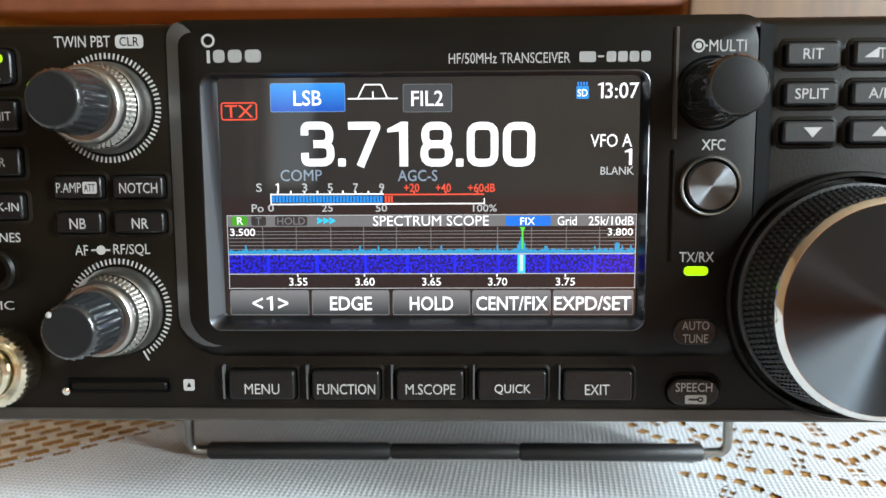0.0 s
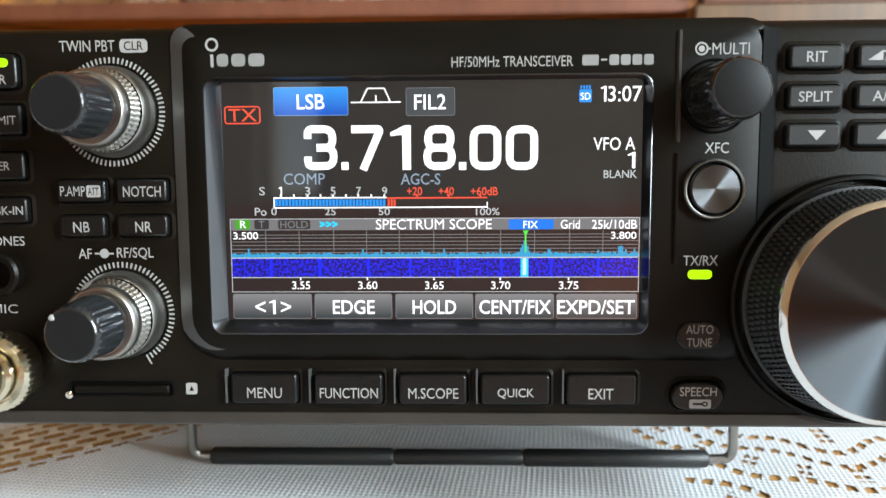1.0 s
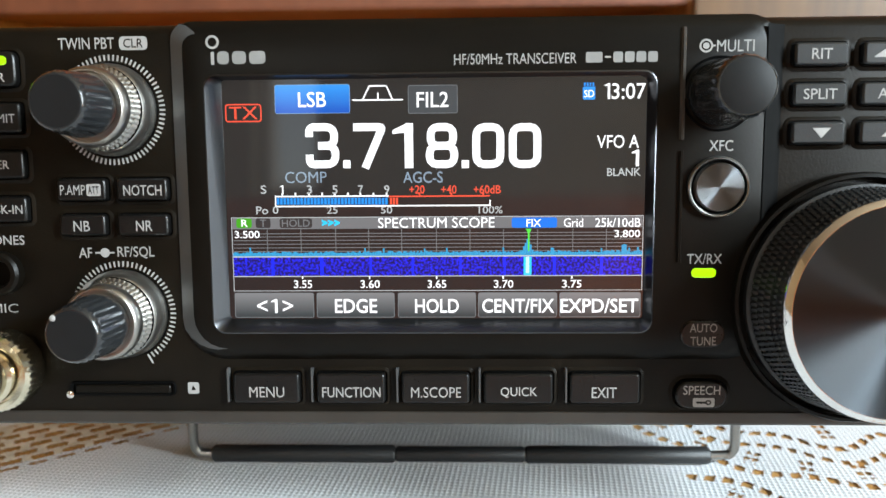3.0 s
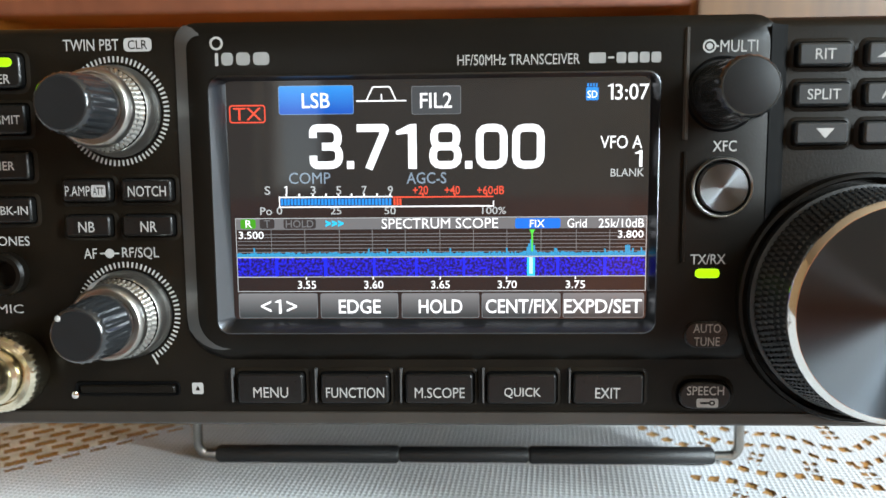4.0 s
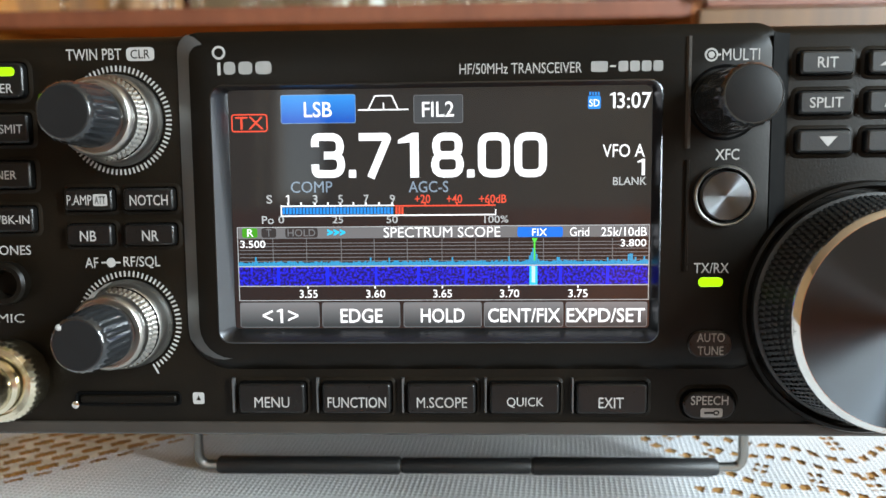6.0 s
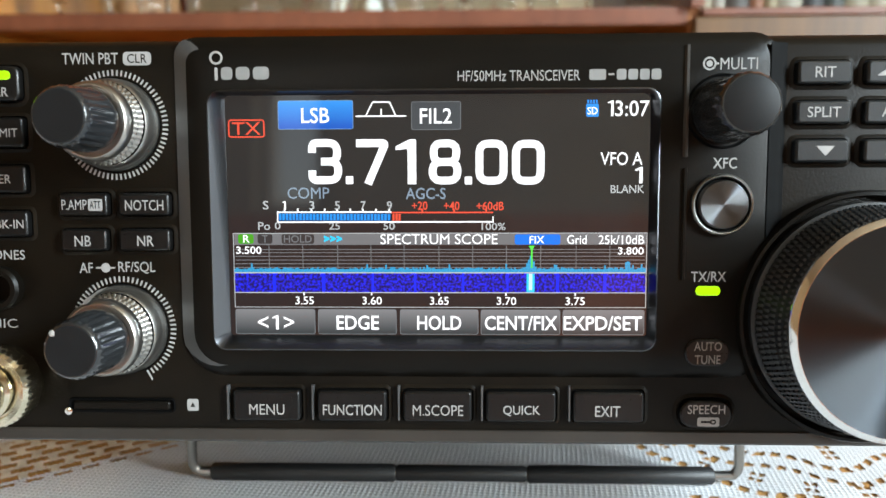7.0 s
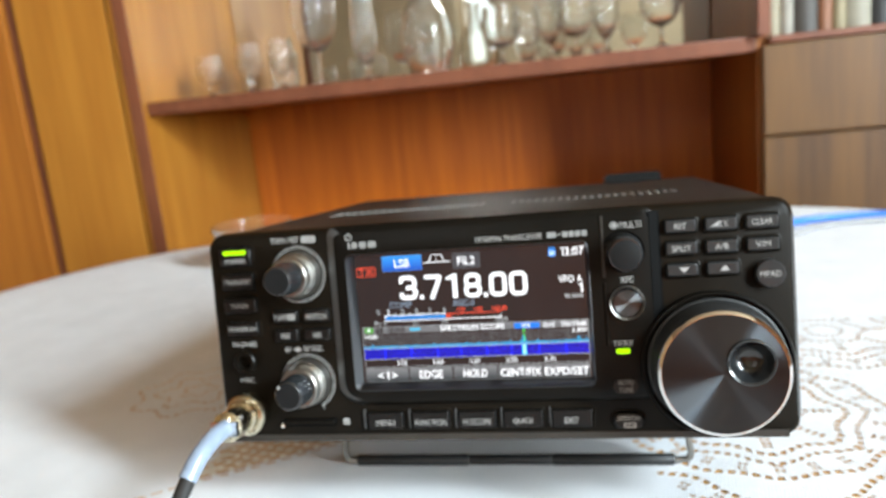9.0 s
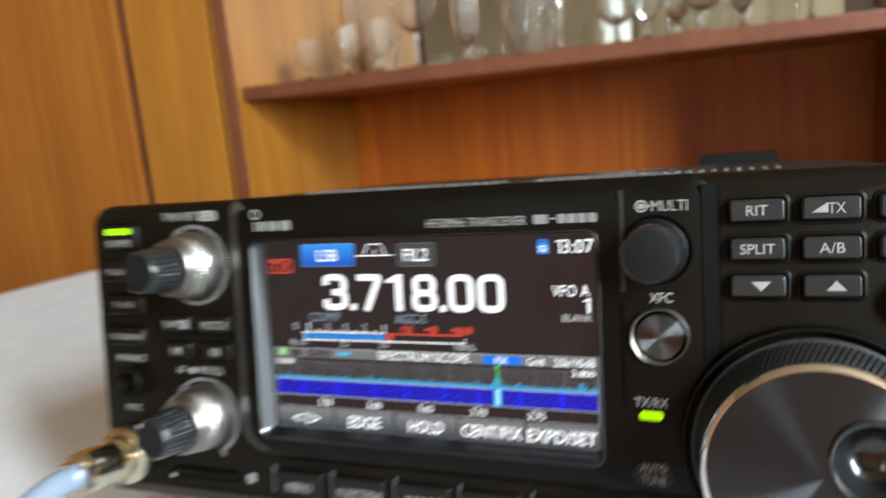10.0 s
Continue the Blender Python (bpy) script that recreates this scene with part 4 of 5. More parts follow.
# turned push button
cx, cz = 62.4, 29.6
root = part("button", lathe([(0.0067, -0.0007), (0.0067, -0.0018), (0.0064, -0.0022), (0.0061, -0.0020), (0.0059, -0.0010)], 64, "y", (cx * MM, 0, cz * MM)), SILVER, radio, "round turned-metal button in a silver ring")
# black disc painting the shade between ring and cap
plate(root, WELL, cx - 6.2, cx + 6.2, cz - 6.2, cz + 6.2, FY - 0.1, 6.2, "gap")
part("cap", lathe([(0.0053, -0.0008), (0.0053, -0.0023), (0.0051, -0.0027), (0.0, -0.00272)], 64, "y", (cx * MM, 0, cz * MM)), XFC_CAP, root)

# main tuning dial
cx, cz = 94.5, 4.5
dial = part("tuning_dial", lathe([(0.0282, 0.001), (0.0282, -0.0012), (0.0278, -0.0020), (0.0271, -0.0022), (0.0267, -0.0012)], 96, "y", (cx * MM, 0, cz * MM)), BEZEL, radio, "large black tuning dial with a bright rim")
part("skirt", Shape().loft([mm(circle(cx, cz, 25.6, 200), -0.6), mm(circle(cx, cz, 25.6, 200), -2.6), mm(circle(cx, cz, 24.8, 200), -3.0)]), RUBBER, dial)
for ya, yb, ra, rb_, ph in ((-3.0, -5.6, 25.0, 24.7, 0), (-5.6, -8.2, 24.7, 24.4, 1), (-8.2, -10.8, 24.4, 24.1, 0), (-10.8, -13.2, 24.1, 23.8, 1), (-13.2, -15.6, 23.8, 23.5, 0)):
    n, s = 120, Shape()
    for k in range(n):
        a0, a1 = 2 * math.pi * (k + 0.5 * ph) / n, 2 * math.pi * (k + 0.5 * ph + 0.66) / n
        quad = []
        for r, y, g in ((ra - 0.6, ya, 0), (ra + 0.1, (ya * 0.75 + yb * 0.25), 0.12), (rb_ + 0.1, (ya * 0.25 + yb * 0.75), 0.12), (rb_ - 0.6, yb, 0)):
            quad.append([((cx + r * math.cos(a)) * MM, y * MM, (cz + r * math.sin(a)) * MM) for a in (a0 + g * (a1 - a0), a1 - g * (a1 - a0))])
        i = len(s.v)
        for q in quad:
            s.v += q
        s.f += [(i + 2 * j, i + 2 * j + 1, i + 2 * j + 3, i + 2 * j + 2) for j in range(3)]
    tagged(part("knurling", s, RUBBER, dial), kind="stuff")
part("grip", lathe([(0.0246, -0.0028), (0.0232, -0.0158)], 96, "y", (cx * MM, 0, cz * MM)), RUBBER, dial)
part("rim", lathe([(0.0233, -0.0155), (0.0234, -0.0161), (0.0232, -0.0166), (0.0221, -0.0175), (0.0220, -0.0175), (0.0219, -0.0172)], 128, "y", (cx * MM, 0, cz * MM)), CHROME, dial, "bright silver bevel")
s = Shape()
dx, dz = 103.9, 8.7
s.bridge(s.ring(mm(circle(cx, cz, 21.92, 128), -17.25)), s.ring(mm(circle(dx, dz, 8.7, 128), -17.25)))
part("dial_cap", s, DIAL_CAP, dial, "turned black metal face")
part("finger_dimple", lathe([(0.0087, -0.01728), (0.0086, -0.0180), (0.0082, -0.0183), (0.0076, -0.0180), (0.0070, -0.0165), (0.0062, -0.0140), (0.0044, -0.0120), (0.002, -0.0113), (0.0, -0.0111)], 56, "y", (dx * MM, 0, dz * MM)), KNOB, dial, "glossy black finger dimple")

# ---- the screen ----
UI_WHITE, UI_WHITE2 = glow("screen_white", (0.95, 0.97, 1.0), 1.15), glow("screen_ice", (0.6, 0.95, 1.0), 0.9)
UI_LIGHT, UI_GREY, UI_GRID = glow("screen_light_grey", (0.62, 0.66, 0.68), 0.75), glow("screen_grey", (0.42, 0.47, 0.5), 0.4), glow("screen_grid", (0.4, 0.42, 0.44), 0.42)
UI_PALE, UI_BLUE, UI_BLUE2 = glow("screen_pale_blue", (0.3, 0.55, 0.9), 0.6), glow("screen_blue", (0.0, 0.19, 0.85), 0.9), glow("screen_deep_blue", (0.0, 0.02, 1.0), 1.0)
UI_SLATE, UI_STEEL, UI_SD = glow("screen_slate", (0.1, 0.115, 0.135), 0.5), glow("screen_steel_blue", (0.3, 0.4, 0.52), 0.75), glow("screen_card_blue", (0.02, 0.3, 0.95), 0.9)
UI_RED, UI_CYAN, UI_SKY = glow("screen_red", (1.0, 0.1, 0.05), 0.85), glow("screen_bar_blue", (0.01, 0.3, 0.9), 0.85), glow("screen_sky", (0.02, 0.62, 1.0), 0.9)
UI_GREEN, UI_LGREEN, UI_HEAD, UI_DARK = glow("screen_green", (0.06, 0.42, 0.02), 0.8), glow("screen_bright_green", (0.1, 0.9, 0.08), 0.8), glow("screen_header", (0.17, 0.18, 0.19), 0.9), glow("screen_dark", (0.06, 0.065, 0.07), 0.5)
# backlight bleed, with a grey veil of room reflections put into the glow
UI_BACK = glow("screen_bleed_veil", (0.34, 0.32, 0.35), 0.045)
UI_KEY = glow("screen_key", (0.13, 0.15, 0.16), 1.0)
UI_WATER = glow("screen_waterfall", (0.01, 0.0, 0.4), 0.9)
nt = UI_WATER.node_tree
tc, n1, ramp = nt.nodes.new("ShaderNodeTexCoord"), nt.nodes.new("ShaderNodeTexNoise"), nt.nodes.new("ShaderNodeValToRGB")
n1.inputs["Scale"].default_value, n1.inputs["Detail"].default_value = 1700.0, 3
ramp.color_ramp.elements[0].position, ramp.color_ramp.elements[1].position = 0.44, 0.6
ramp.color_ramp.elements[0].color, ramp.color_ramp.elements[1].color = (0.004, 0.006, 0.12, 1), (0.008, 0.02, 0.95, 1)
nt.links.new(tc.outputs["Object"], n1.inputs[0])
nt.links.new(n1.outputs[0], ramp.inputs[0])
nt.links.new(ramp.outputs[0], nt.nodes["Principled BSDF"].inputs["Emission Color"])
UI_MODE = glow("screen_mode_blue", (0.0, 0.19, 0.85), 0.9)
for m_ui, low, high in ((UI_KEY, (0.035, 0.05, 0.056, 1), (0.19, 0.2, 0.21, 1)), (UI_MODE, (0.005, 0.1, 0.55, 1), (0.03, 0.3, 0.85, 1))):
    nt = m_ui.node_tree
    tc, sp, ramp = nt.nodes.new("ShaderNodeTexCoord"), nt.nodes.new("ShaderNodeSeparateXYZ"), nt.nodes.new("ShaderNodeValToRGB")
    ramp.color_ramp.elements[0].position, ramp.color_ramp.elements[1].position = 0.1, 0.95
    ramp.color_ramp.elements[0].color, ramp.color_ramp.elements[1].color = low, high
    nt.links.new(tc.outputs["Generated"], sp.inputs[0])
    nt.links.new(sp.outputs[2], ramp.inputs[0])
    nt.links.new(ramp.outputs[0], nt.nodes["Principled BSDF"].inputs["Emission Color"])

screen = part("screen", Shape().loft(key_loops(-0.3, 26.9, 95.6, 54.9, 0.8, ((0, 4.5), (0, 2.4)))), UI_BACK, radio, "lit colour screen with frequency and spectrum")
# filter-width symbol
for a, b2 in (((-18.35, 49.5), (-7.02, 49.5)), ((-16.1, 49.5), (-14.5, 52.6)), ((-14.5, 52.6), (-10.7, 52.6)), ((-10.7, 52.6), (-9.3, 49.5)), ((-12.6, 49.5), (-12.6, 51.1))):
    d = (Vector(b2) - Vector(a)).normalized() * 0.16
    s = Shape()
    s.cap(s.ring([(x * MM, 2.3 * MM, z * MM) for x, z in ((a[0] - d.y, a[1] + d.x), (a[0] + d.y, a[1] - d.x), (b2[0] + d.y, b2[1] - d.x), (b2[0] - d.y, b2[1] + d.x))]))
    flat("mark", s, UI_WHITE, screen)


def one(xa, xb, za, zb):
    """The figure 1: a stem with a short flag."""
    w, h = xb - xa, zb - za
    t = 0.42 * w
    s = Shape()
    s.cap(s.ring([(x * MM, 2.3 * MM, z * MM) for x, z in ((xb - t, za), (xb, za), (xb, zb), (xb - t * 0.75, zb), (xa, zb - 0.34 * w), (xa, zb - 0.34 * w - 0.42 * t), (xb - t, zb - 0.46 * w))]))
    return flat("figure", s, UI_WHITE, screen)


def ribbon(path, t, radius):
    """A stroke of width t along a path with rounded corners, in mm."""
    pts = [Vector(p) for p in path]
    fine = [pts[0]]
    for p0, p1, p2 in zip(pts, pts[1:], pts[2:]):
        u, v = (p0 - p1).normalized(), (p2 - p1).normalized()
        r = min(radius, (p0 - p1).length * 0.5, (p2 - p1).length * 0.5)
        for k in range(7):
            q = k / 6
            fine.append((1 - q) ** 2 * (p1 + u * r) + 2 * q * (1 - q) * p1 + q * q * (p1 + v * r))
    fine.append(pts[-1])
    s = Shape()
    rows = []
    for k, p in enumerate(fine):
        d = (fine[min(k + 1, len(fine) - 1)] - fine[max(k - 1, 0)]).normalized() * (t / 2)
        rows.append(s.ring([((p.x - d.y) * MM, 2.3 * MM, (p.y + d.x) * MM), ((p.x + d.y) * MM, 2.3 * MM, (p.y - d.x) * MM)]))
    for q0, q1 in zip(rows, rows[1:]):
        s.f.append((q0[0], q0[1], q1[1], q1[0]))
    return flat("figure", s, UI_WHITE, screen)


def digit(d, x0, x1, z0, z1, t=1.75):
    """A square-shouldered figure of the frequency readout."""
    h = t / 2
    l, r, b, u = x0 + h, x1 - h, z0 + h, z1 - h
    m = (b + u) / 2
    if d == "0":
        outline(screen, UI_WHITE, x0, x1, z0, z1, 2.3, t, 2.6, "figure")
    elif d == "8":
        outline(screen, UI_WHITE, x0 + 0.25, x1 - 0.25, m - h, z1, 2.3, t, 2.4, "figure")
        outline(screen, UI_WHITE, x0, x1, z0, m + h, 2.29, t, 2.5, "figure")
    elif d == "3":
        ribbon(((l, u - 2.2), (l, u), (r - 0.2, u), (r - 0.2, m), (l + 2.0, m)), t, 2.4)
        ribbon(((l + 2.0, m), (r, m), (r, b), (l, b), (l, b + 2.2)), t, 2.4)
    elif d == "7":
        ribbon(((x0, u), (r - 0.1, u), (x0 + 2.6, z0)), t, 0.8)


# spectrum trace: a row of thin columns
rs = random.Random(7)
s, n = Shape(), 240
TX0, TX1, TZ = -46.85, 47.05, 14.15
for k in range(n):
    xa, xb = TX0 + (TX1 - TX0) * k / n, TX0 + (TX1 - TX0) * (k + 0.92) / n
    m = (xa - 20.9) / 0.9
    hgt = 0.75 + 0.5 * rs.random() + (0.9 if rs.random() < 0.05 else 0) + 2.8 * math.exp(-m * m) + (1.4 if 42.0 < xa < 43.2 else 0)
    s.cap(s.ring([(x * MM, 2.33 * MM, z * MM) for x, z in ((xa, TZ), (xb, TZ), (xb, TZ + hgt), (xa, TZ + hgt))]))
flat("spectrum_trace", s, glow("screen_trace", (0.03, 0.4, 0.75), 0.8), screen, "pale blue noisy spectrum line")
plate(screen, UI_MODE, -35.96, -18.92, 46.63, 53.07, 2.34, 0.6, "field")
outline(screen, UI_PALE, -35.96, -18.92, 46.63, 53.07, 2.32, 0.12, 0.5)
lettering("LSB", screen, UI_WHITE, -30.66, -24.33, 48.03, 51.44, 2.3, bold=0.008)
plate(screen, UI_SLATE, -5.84, 5.27, 46.39, 52.67, 2.34, 0.6, "field")
outline(screen, UI_GREY, -5.84, 5.27, 46.39, 52.67, 2.32, 0.12, 0.5)
lettering("FIL2", screen, UI_WHITE, -3.92, 3.23, 47.78, 51.17, 2.3, bold=0.008)
outline(screen, UI_RED, -47.35, -39.03, 44.86, 48.93, 2.33, 0.3, 0.7)
lettering("TX", screen, UI_RED, -46.44, -39.94, 45.5, 48.3, 2.3, bold=0.0)
plate(screen, UI_SD, 33.13, 35.9, 49.08, 51.95, 2.34, 0.3, "field")
lettering("SD", screen, UI_WHITE, 33.39, 35.65, 49.58, 51.2, 2.3, bold=0.008)
plate(screen, UI_SD, 33.36, 33.74, 52.08, 52.83, 2.34, 0.0, "field")
plate(screen, UI_SD, 33.99, 34.37, 52.08, 52.82, 2.34, 0.0, "field")
plate(screen, UI_SD, 34.62, 35.0, 52.07, 52.82, 2.34, 0.0, "field")
plate(screen, UI_SD, 35.25, 35.63, 52.06, 52.81, 2.34, 0.0, "field")
lettering("3:07", screen, UI_WHITE, 39.54, 47.07, 49.12, 52.61, 2.3, bold=0.006)
one(37.91, 39.17, 49.17, 52.65)
digit("3", -29.24, -21.59, 34.36, 44.46)
digit("7", -18.35, -10.73, 34.29, 44.36)
digit("8", -1.97, 5.35, 34.18, 44.23)
digit("0", 8.55, 15.71, 34.11, 44.14)
digit("0", 16.73, 24.0, 34.06, 44.07)
one(-9.44, -4.8, 34.24, 44.3)
plate(screen, UI_WHITE, -20.76, -19.08, 34.32, 36.12, 2.3, 0.2, "field")
plate(screen, UI_WHITE, 6.1, 7.77, 34.14, 35.93, 2.3, 0.2, "field")
lettering("VFO A", screen, UI_WHITE, 36.43, 45.78, 38.35, 41.25, 2.3, bold=0.004)
one(44.21, 45.86, 34.27, 37.95)
lettering("BLANK", screen, UI_LIGHT, 38.81, 46.3, 32.13, 33.91, 2.3, bold=0.008)
lettering("COMP", screen, UI_STEEL, -34.12, -24.6, 31.03, 33.61, 2.3, bold=0.008)
lettering("AGC-S", screen, UI_STEEL, -7.2, 1.84, 30.87, 33.44, 2.3, bold=0.008)
lettering("S", screen, UI_LIGHT, -39.84, -38.53, 28.62, 30.57, 2.3, bold=0.008)
one(-35.38, -34.59, 28.6, 30.54)
lettering("3", screen, UI_LIGHT, -29.23, -28.05, 28.57, 30.51, 2.3, bold=0.008)
lettering("5", screen, UI_LIGHT, -23.36, -22.18, 28.53, 30.47, 2.3, bold=0.008)
lettering("7", screen, UI_LIGHT, -17.5, -16.32, 28.5, 30.44, 2.3, bold=0.008)
lettering("9", screen, UI_LIGHT, -11.52, -10.35, 28.47, 30.4, 2.3, bold=0.008)
lettering("+20", screen, UI_RED, -5.81, -2.32, 28.43, 30.36, 2.3, bold=0.008)
lettering("+40", screen, UI_RED, 1.43, 4.92, 28.39, 30.32, 2.3, bold=0.008)
lettering("+60dB", screen, UI_RED, 8.78, 14.96, 28.34, 30.27, 2.3, bold=0.008)
plate(screen, UI_WHITE, -36.6, -10.5, 27.83, 28.15, 2.33, 0.0, "field")
plate(screen, UI_RED, -10.5, 12.51, 27.7, 28.02, 2.33, 0.0, "field")
plate(screen, UI_WHITE, -36.67, 12.51, 25.56, 25.89, 2.33, 0.0, "field")
plate(screen, UI_WHITE, -36.64, -36.37, 25.75, 28.22, 2.33, 0.0, "field")
plate(screen, UI_WHITE, 12.38, 12.64, 25.51, 26.93, 2.33, 0.0, "field")
plate(screen, UI_WHITE, -35.08, -34.69, 28.21, 28.86, 2.33, 0.0, "field")
plate(screen, UI_WHITE, -32.07, -31.68, 28.19, 28.84, 2.33, 0.0, "field")
plate(screen, UI_WHITE, -28.93, -28.54, 28.18, 28.83, 2.33, 0.0, "field")
plate(screen, UI_WHITE, -25.92, -25.53, 28.16, 28.81, 2.33, 0.0, "field")
plate(screen, UI_WHITE, -23.05, -22.66, 28.15, 28.79, 2.33, 0.0, "field")
plate(screen, UI_WHITE, -20.05, -19.66, 28.13, 28.78, 2.33, 0.0, "field")
plate(screen, UI_WHITE, -17.19, -16.8, 28.11, 28.76, 2.33, 0.0, "field")
plate(screen, UI_WHITE, -14.2, -13.81, 28.1, 28.74, 2.33, 0.0, "field")
plate(screen, UI_WHITE, -11.21, -10.82, 28.08, 28.73, 2.33, 0.0, "field")
plate(screen, UI_RED, -3.69, -3.3, 28.04, 28.69, 2.33, 0.0, "field")
plate(screen, UI_RED, 3.55, 3.94, 28.0, 28.65, 2.33, 0.0, "field")
plate(screen, UI_RED, 10.78, 11.16, 27.96, 28.61, 2.33, 0.0, "field")
plate(screen, UI_CYAN, -36.24, -35.64, 26.14, 27.7, 2.33, 0.0, "bar")
plate(screen, UI_CYAN, -35.46, -34.86, 26.13, 27.69, 2.33, 0.0, "bar")
plate(screen, UI_CYAN, -34.68, -34.08, 26.13, 27.69, 2.33, 0.0, "bar")
plate(screen, UI_CYAN, -33.9, -33.3, 26.12, 27.68, 2.33, 0.0, "bar")
plate(screen, UI_CYAN, -33.12, -32.52, 26.12, 27.68, 2.33, 0.0, "bar")
plate(screen, UI_CYAN, -32.34, -31.74, 26.12, 27.68, 2.33, 0.0, "bar")
plate(screen, UI_CYAN, -31.56, -30.96, 26.11, 27.67, 2.33, 0.0, "bar")
plate(screen, UI_CYAN, -30.78, -30.18, 26.11, 27.67, 2.33, 0.0, "bar")
plate(screen, UI_CYAN, -30.0, -29.4, 26.11, 27.66, 2.33, 0.0, "bar")
plate(screen, UI_CYAN, -29.23, -28.62, 26.1, 27.66, 2.33, 0.0, "bar")
plate(screen, UI_CYAN, -28.45, -27.85, 26.1, 27.66, 2.33, 0.0, "bar")
plate(screen, UI_CYAN, -27.67, -27.07, 26.09, 27.65, 2.33, 0.0, "bar")
plate(screen, UI_CYAN, -26.89, -26.29, 26.09, 27.65, 2.33, 0.0, "bar")
plate(screen, UI_CYAN, -26.11, -25.51, 26.09, 27.64, 2.33, 0.0, "bar")
plate(screen, UI_CYAN, -25.33, -24.73, 26.08, 27.64, 2.33, 0.0, "bar")
plate(screen, UI_CYAN, -24.56, -23.96, 26.08, 27.63, 2.33, 0.0, "bar")
plate(screen, UI_CYAN, -23.78, -23.18, 26.07, 27.63, 2.33, 0.0, "bar")
plate(screen, UI_CYAN, -23.0, -22.4, 26.07, 27.63, 2.33, 0.0, "bar")
plate(screen, UI_CYAN, -22.23, -21.63, 26.07, 27.62, 2.33, 0.0, "bar")
plate(screen, UI_CYAN, -21.45, -20.85, 26.06, 27.62, 2.33, 0.0, "bar")
plate(screen, UI_CYAN, -20.67, -20.07, 26.06, 27.61, 2.33, 0.0, "bar")
plate(screen, UI_CYAN, -19.9, -19.3, 26.05, 27.61, 2.33, 0.0, "bar")
plate(screen, UI_CYAN, -19.12, -18.52, 26.05, 27.61, 2.33, 0.0, "bar")
plate(screen, UI_CYAN, -18.35, -17.75, 26.05, 27.6, 2.33, 0.0, "bar")
plate(screen, UI_CYAN, -17.57, -16.97, 26.04, 27.6, 2.33, 0.0, "bar")
plate(screen, UI_CYAN, -16.79, -16.2, 26.04, 27.59, 2.33, 0.0, "bar")
plate(screen, UI_CYAN, -16.02, -15.42, 26.04, 27.59, 2.33, 0.0, "bar")
plate(screen, UI_CYAN, -15.25, -14.65, 26.03, 27.59, 2.33, 0.0, "bar")
plate(screen, UI_CYAN, -14.47, -13.87, 26.03, 27.58, 2.33, 0.0, "bar")
plate(screen, UI_CYAN, -13.7, -13.1, 26.02, 27.58, 2.33, 0.0, "bar")
plate(screen, UI_CYAN, -12.92, -12.32, 26.02, 27.57, 2.33, 0.0, "bar")
plate(screen, UI_CYAN, -12.15, -11.55, 26.02, 27.57, 2.33, 0.0, "bar")
plate(screen, UI_CYAN, -11.37, -10.78, 26.01, 27.57, 2.33, 0.0, "bar")
plate(screen, UI_RED, -10.26, -9.79, 26.01, 27.56, 2.33, 0.0, "bar")
plate(screen, UI_RED, -9.58, -9.11, 26.0, 27.56, 2.33, 0.0, "bar")
plate(screen, UI_RED, -8.91, -8.44, 26.0, 27.55, 2.33, 0.0, "bar")
lettering("Po", screen, UI_LIGHT, -41.04, -38.28, 23.94, 25.76, 2.3, bold=0.008)
lettering("0", screen, UI_LIGHT, -37.22, -35.91, 24.05, 25.75, 2.3, bold=0.008)
lettering("25", screen, UI_LIGHT, -24.77, -22.28, 23.99, 25.68, 2.3, bold=0.008)
lettering("50", screen, UI_LIGHT, -12.37, -9.76, 23.94, 25.62, 2.3, bold=0.008)
lettering("100%", screen, UI_LIGHT, 9.93, 15.35, 23.83, 25.51, 2.3, bold=0.008)
plate(screen, UI_HEAD, -46.68, 46.9, 20.51, 23.24, 2.36, 0.0, "field")
plate(screen, UI_GREEN, -45.76, -42.19, 20.81, 23.04, 2.33, 0.5, "field")
lettering("R", screen, UI_WHITE, -44.57, -43.11, 21.08, 22.78, 2.3, bold=0.008)
plate(screen, UI_DARK, -41.27, -37.84, 20.8, 23.02, 2.33, 0.5, "field")
lettering("T", screen, UI_HEAD, -40.21, -38.89, 21.06, 22.76, 2.3, bold=0.008)
plate(screen, UI_DARK, -35.73, -28.24, 20.77, 22.99, 2.33, 0.5, "field")
lettering("HOLD", screen, UI_HEAD, -35.21, -28.77, 21.03, 22.73, 2.3, bold=0.008)
lettering(">", screen, UI_SKY, -26.01, -24.7, 21.13, 22.7, 2.3, bold=0.09)
lettering(">", screen, UI_SKY, -24.57, -23.26, 21.13, 22.69, 2.3, bold=0.09)
lettering(">", screen, UI_SKY, -23.13, -21.82, 21.12, 22.69, 2.3, bold=0.09)
lettering("SPECTRUM SCOPE", screen, UI_WHITE, -13.06, 13.55, 20.64, 22.98, 2.3, bold=0.02)
plate(screen, UI_BLUE, 17.42, 27.71, 20.55, 22.88, 2.33, 0.5, "field")
lettering("FIX", screen, UI_WHITE, 20.77, 24.11, 20.81, 22.49, 2.3, bold=0.008)
lettering("Grid", screen, UI_WHITE, 29.25, 33.61, 20.65, 22.71, 2.3, bold=0.004)
lettering("25k/10dB", screen, UI_WHITE, 36.3, 46.52, 20.61, 22.67, 2.3, bold=0.004)
lettering("3.500", screen, UI_WHITE, -46.24, -40.43, 18.45, 20.16, 2.3, bold=0.008)
lettering("3.800", screen, UI_WHITE, 40.69, 46.45, 18.27, 19.95, 2.3, bold=0.008)
plate(screen, UI_GRID, -46.5, 46.83, 19.36, 19.53, 2.36, 0.0, "field")
plate(screen, UI_GRID, -46.52, 46.84, 18.65, 18.82, 2.36, 0.0, "field")
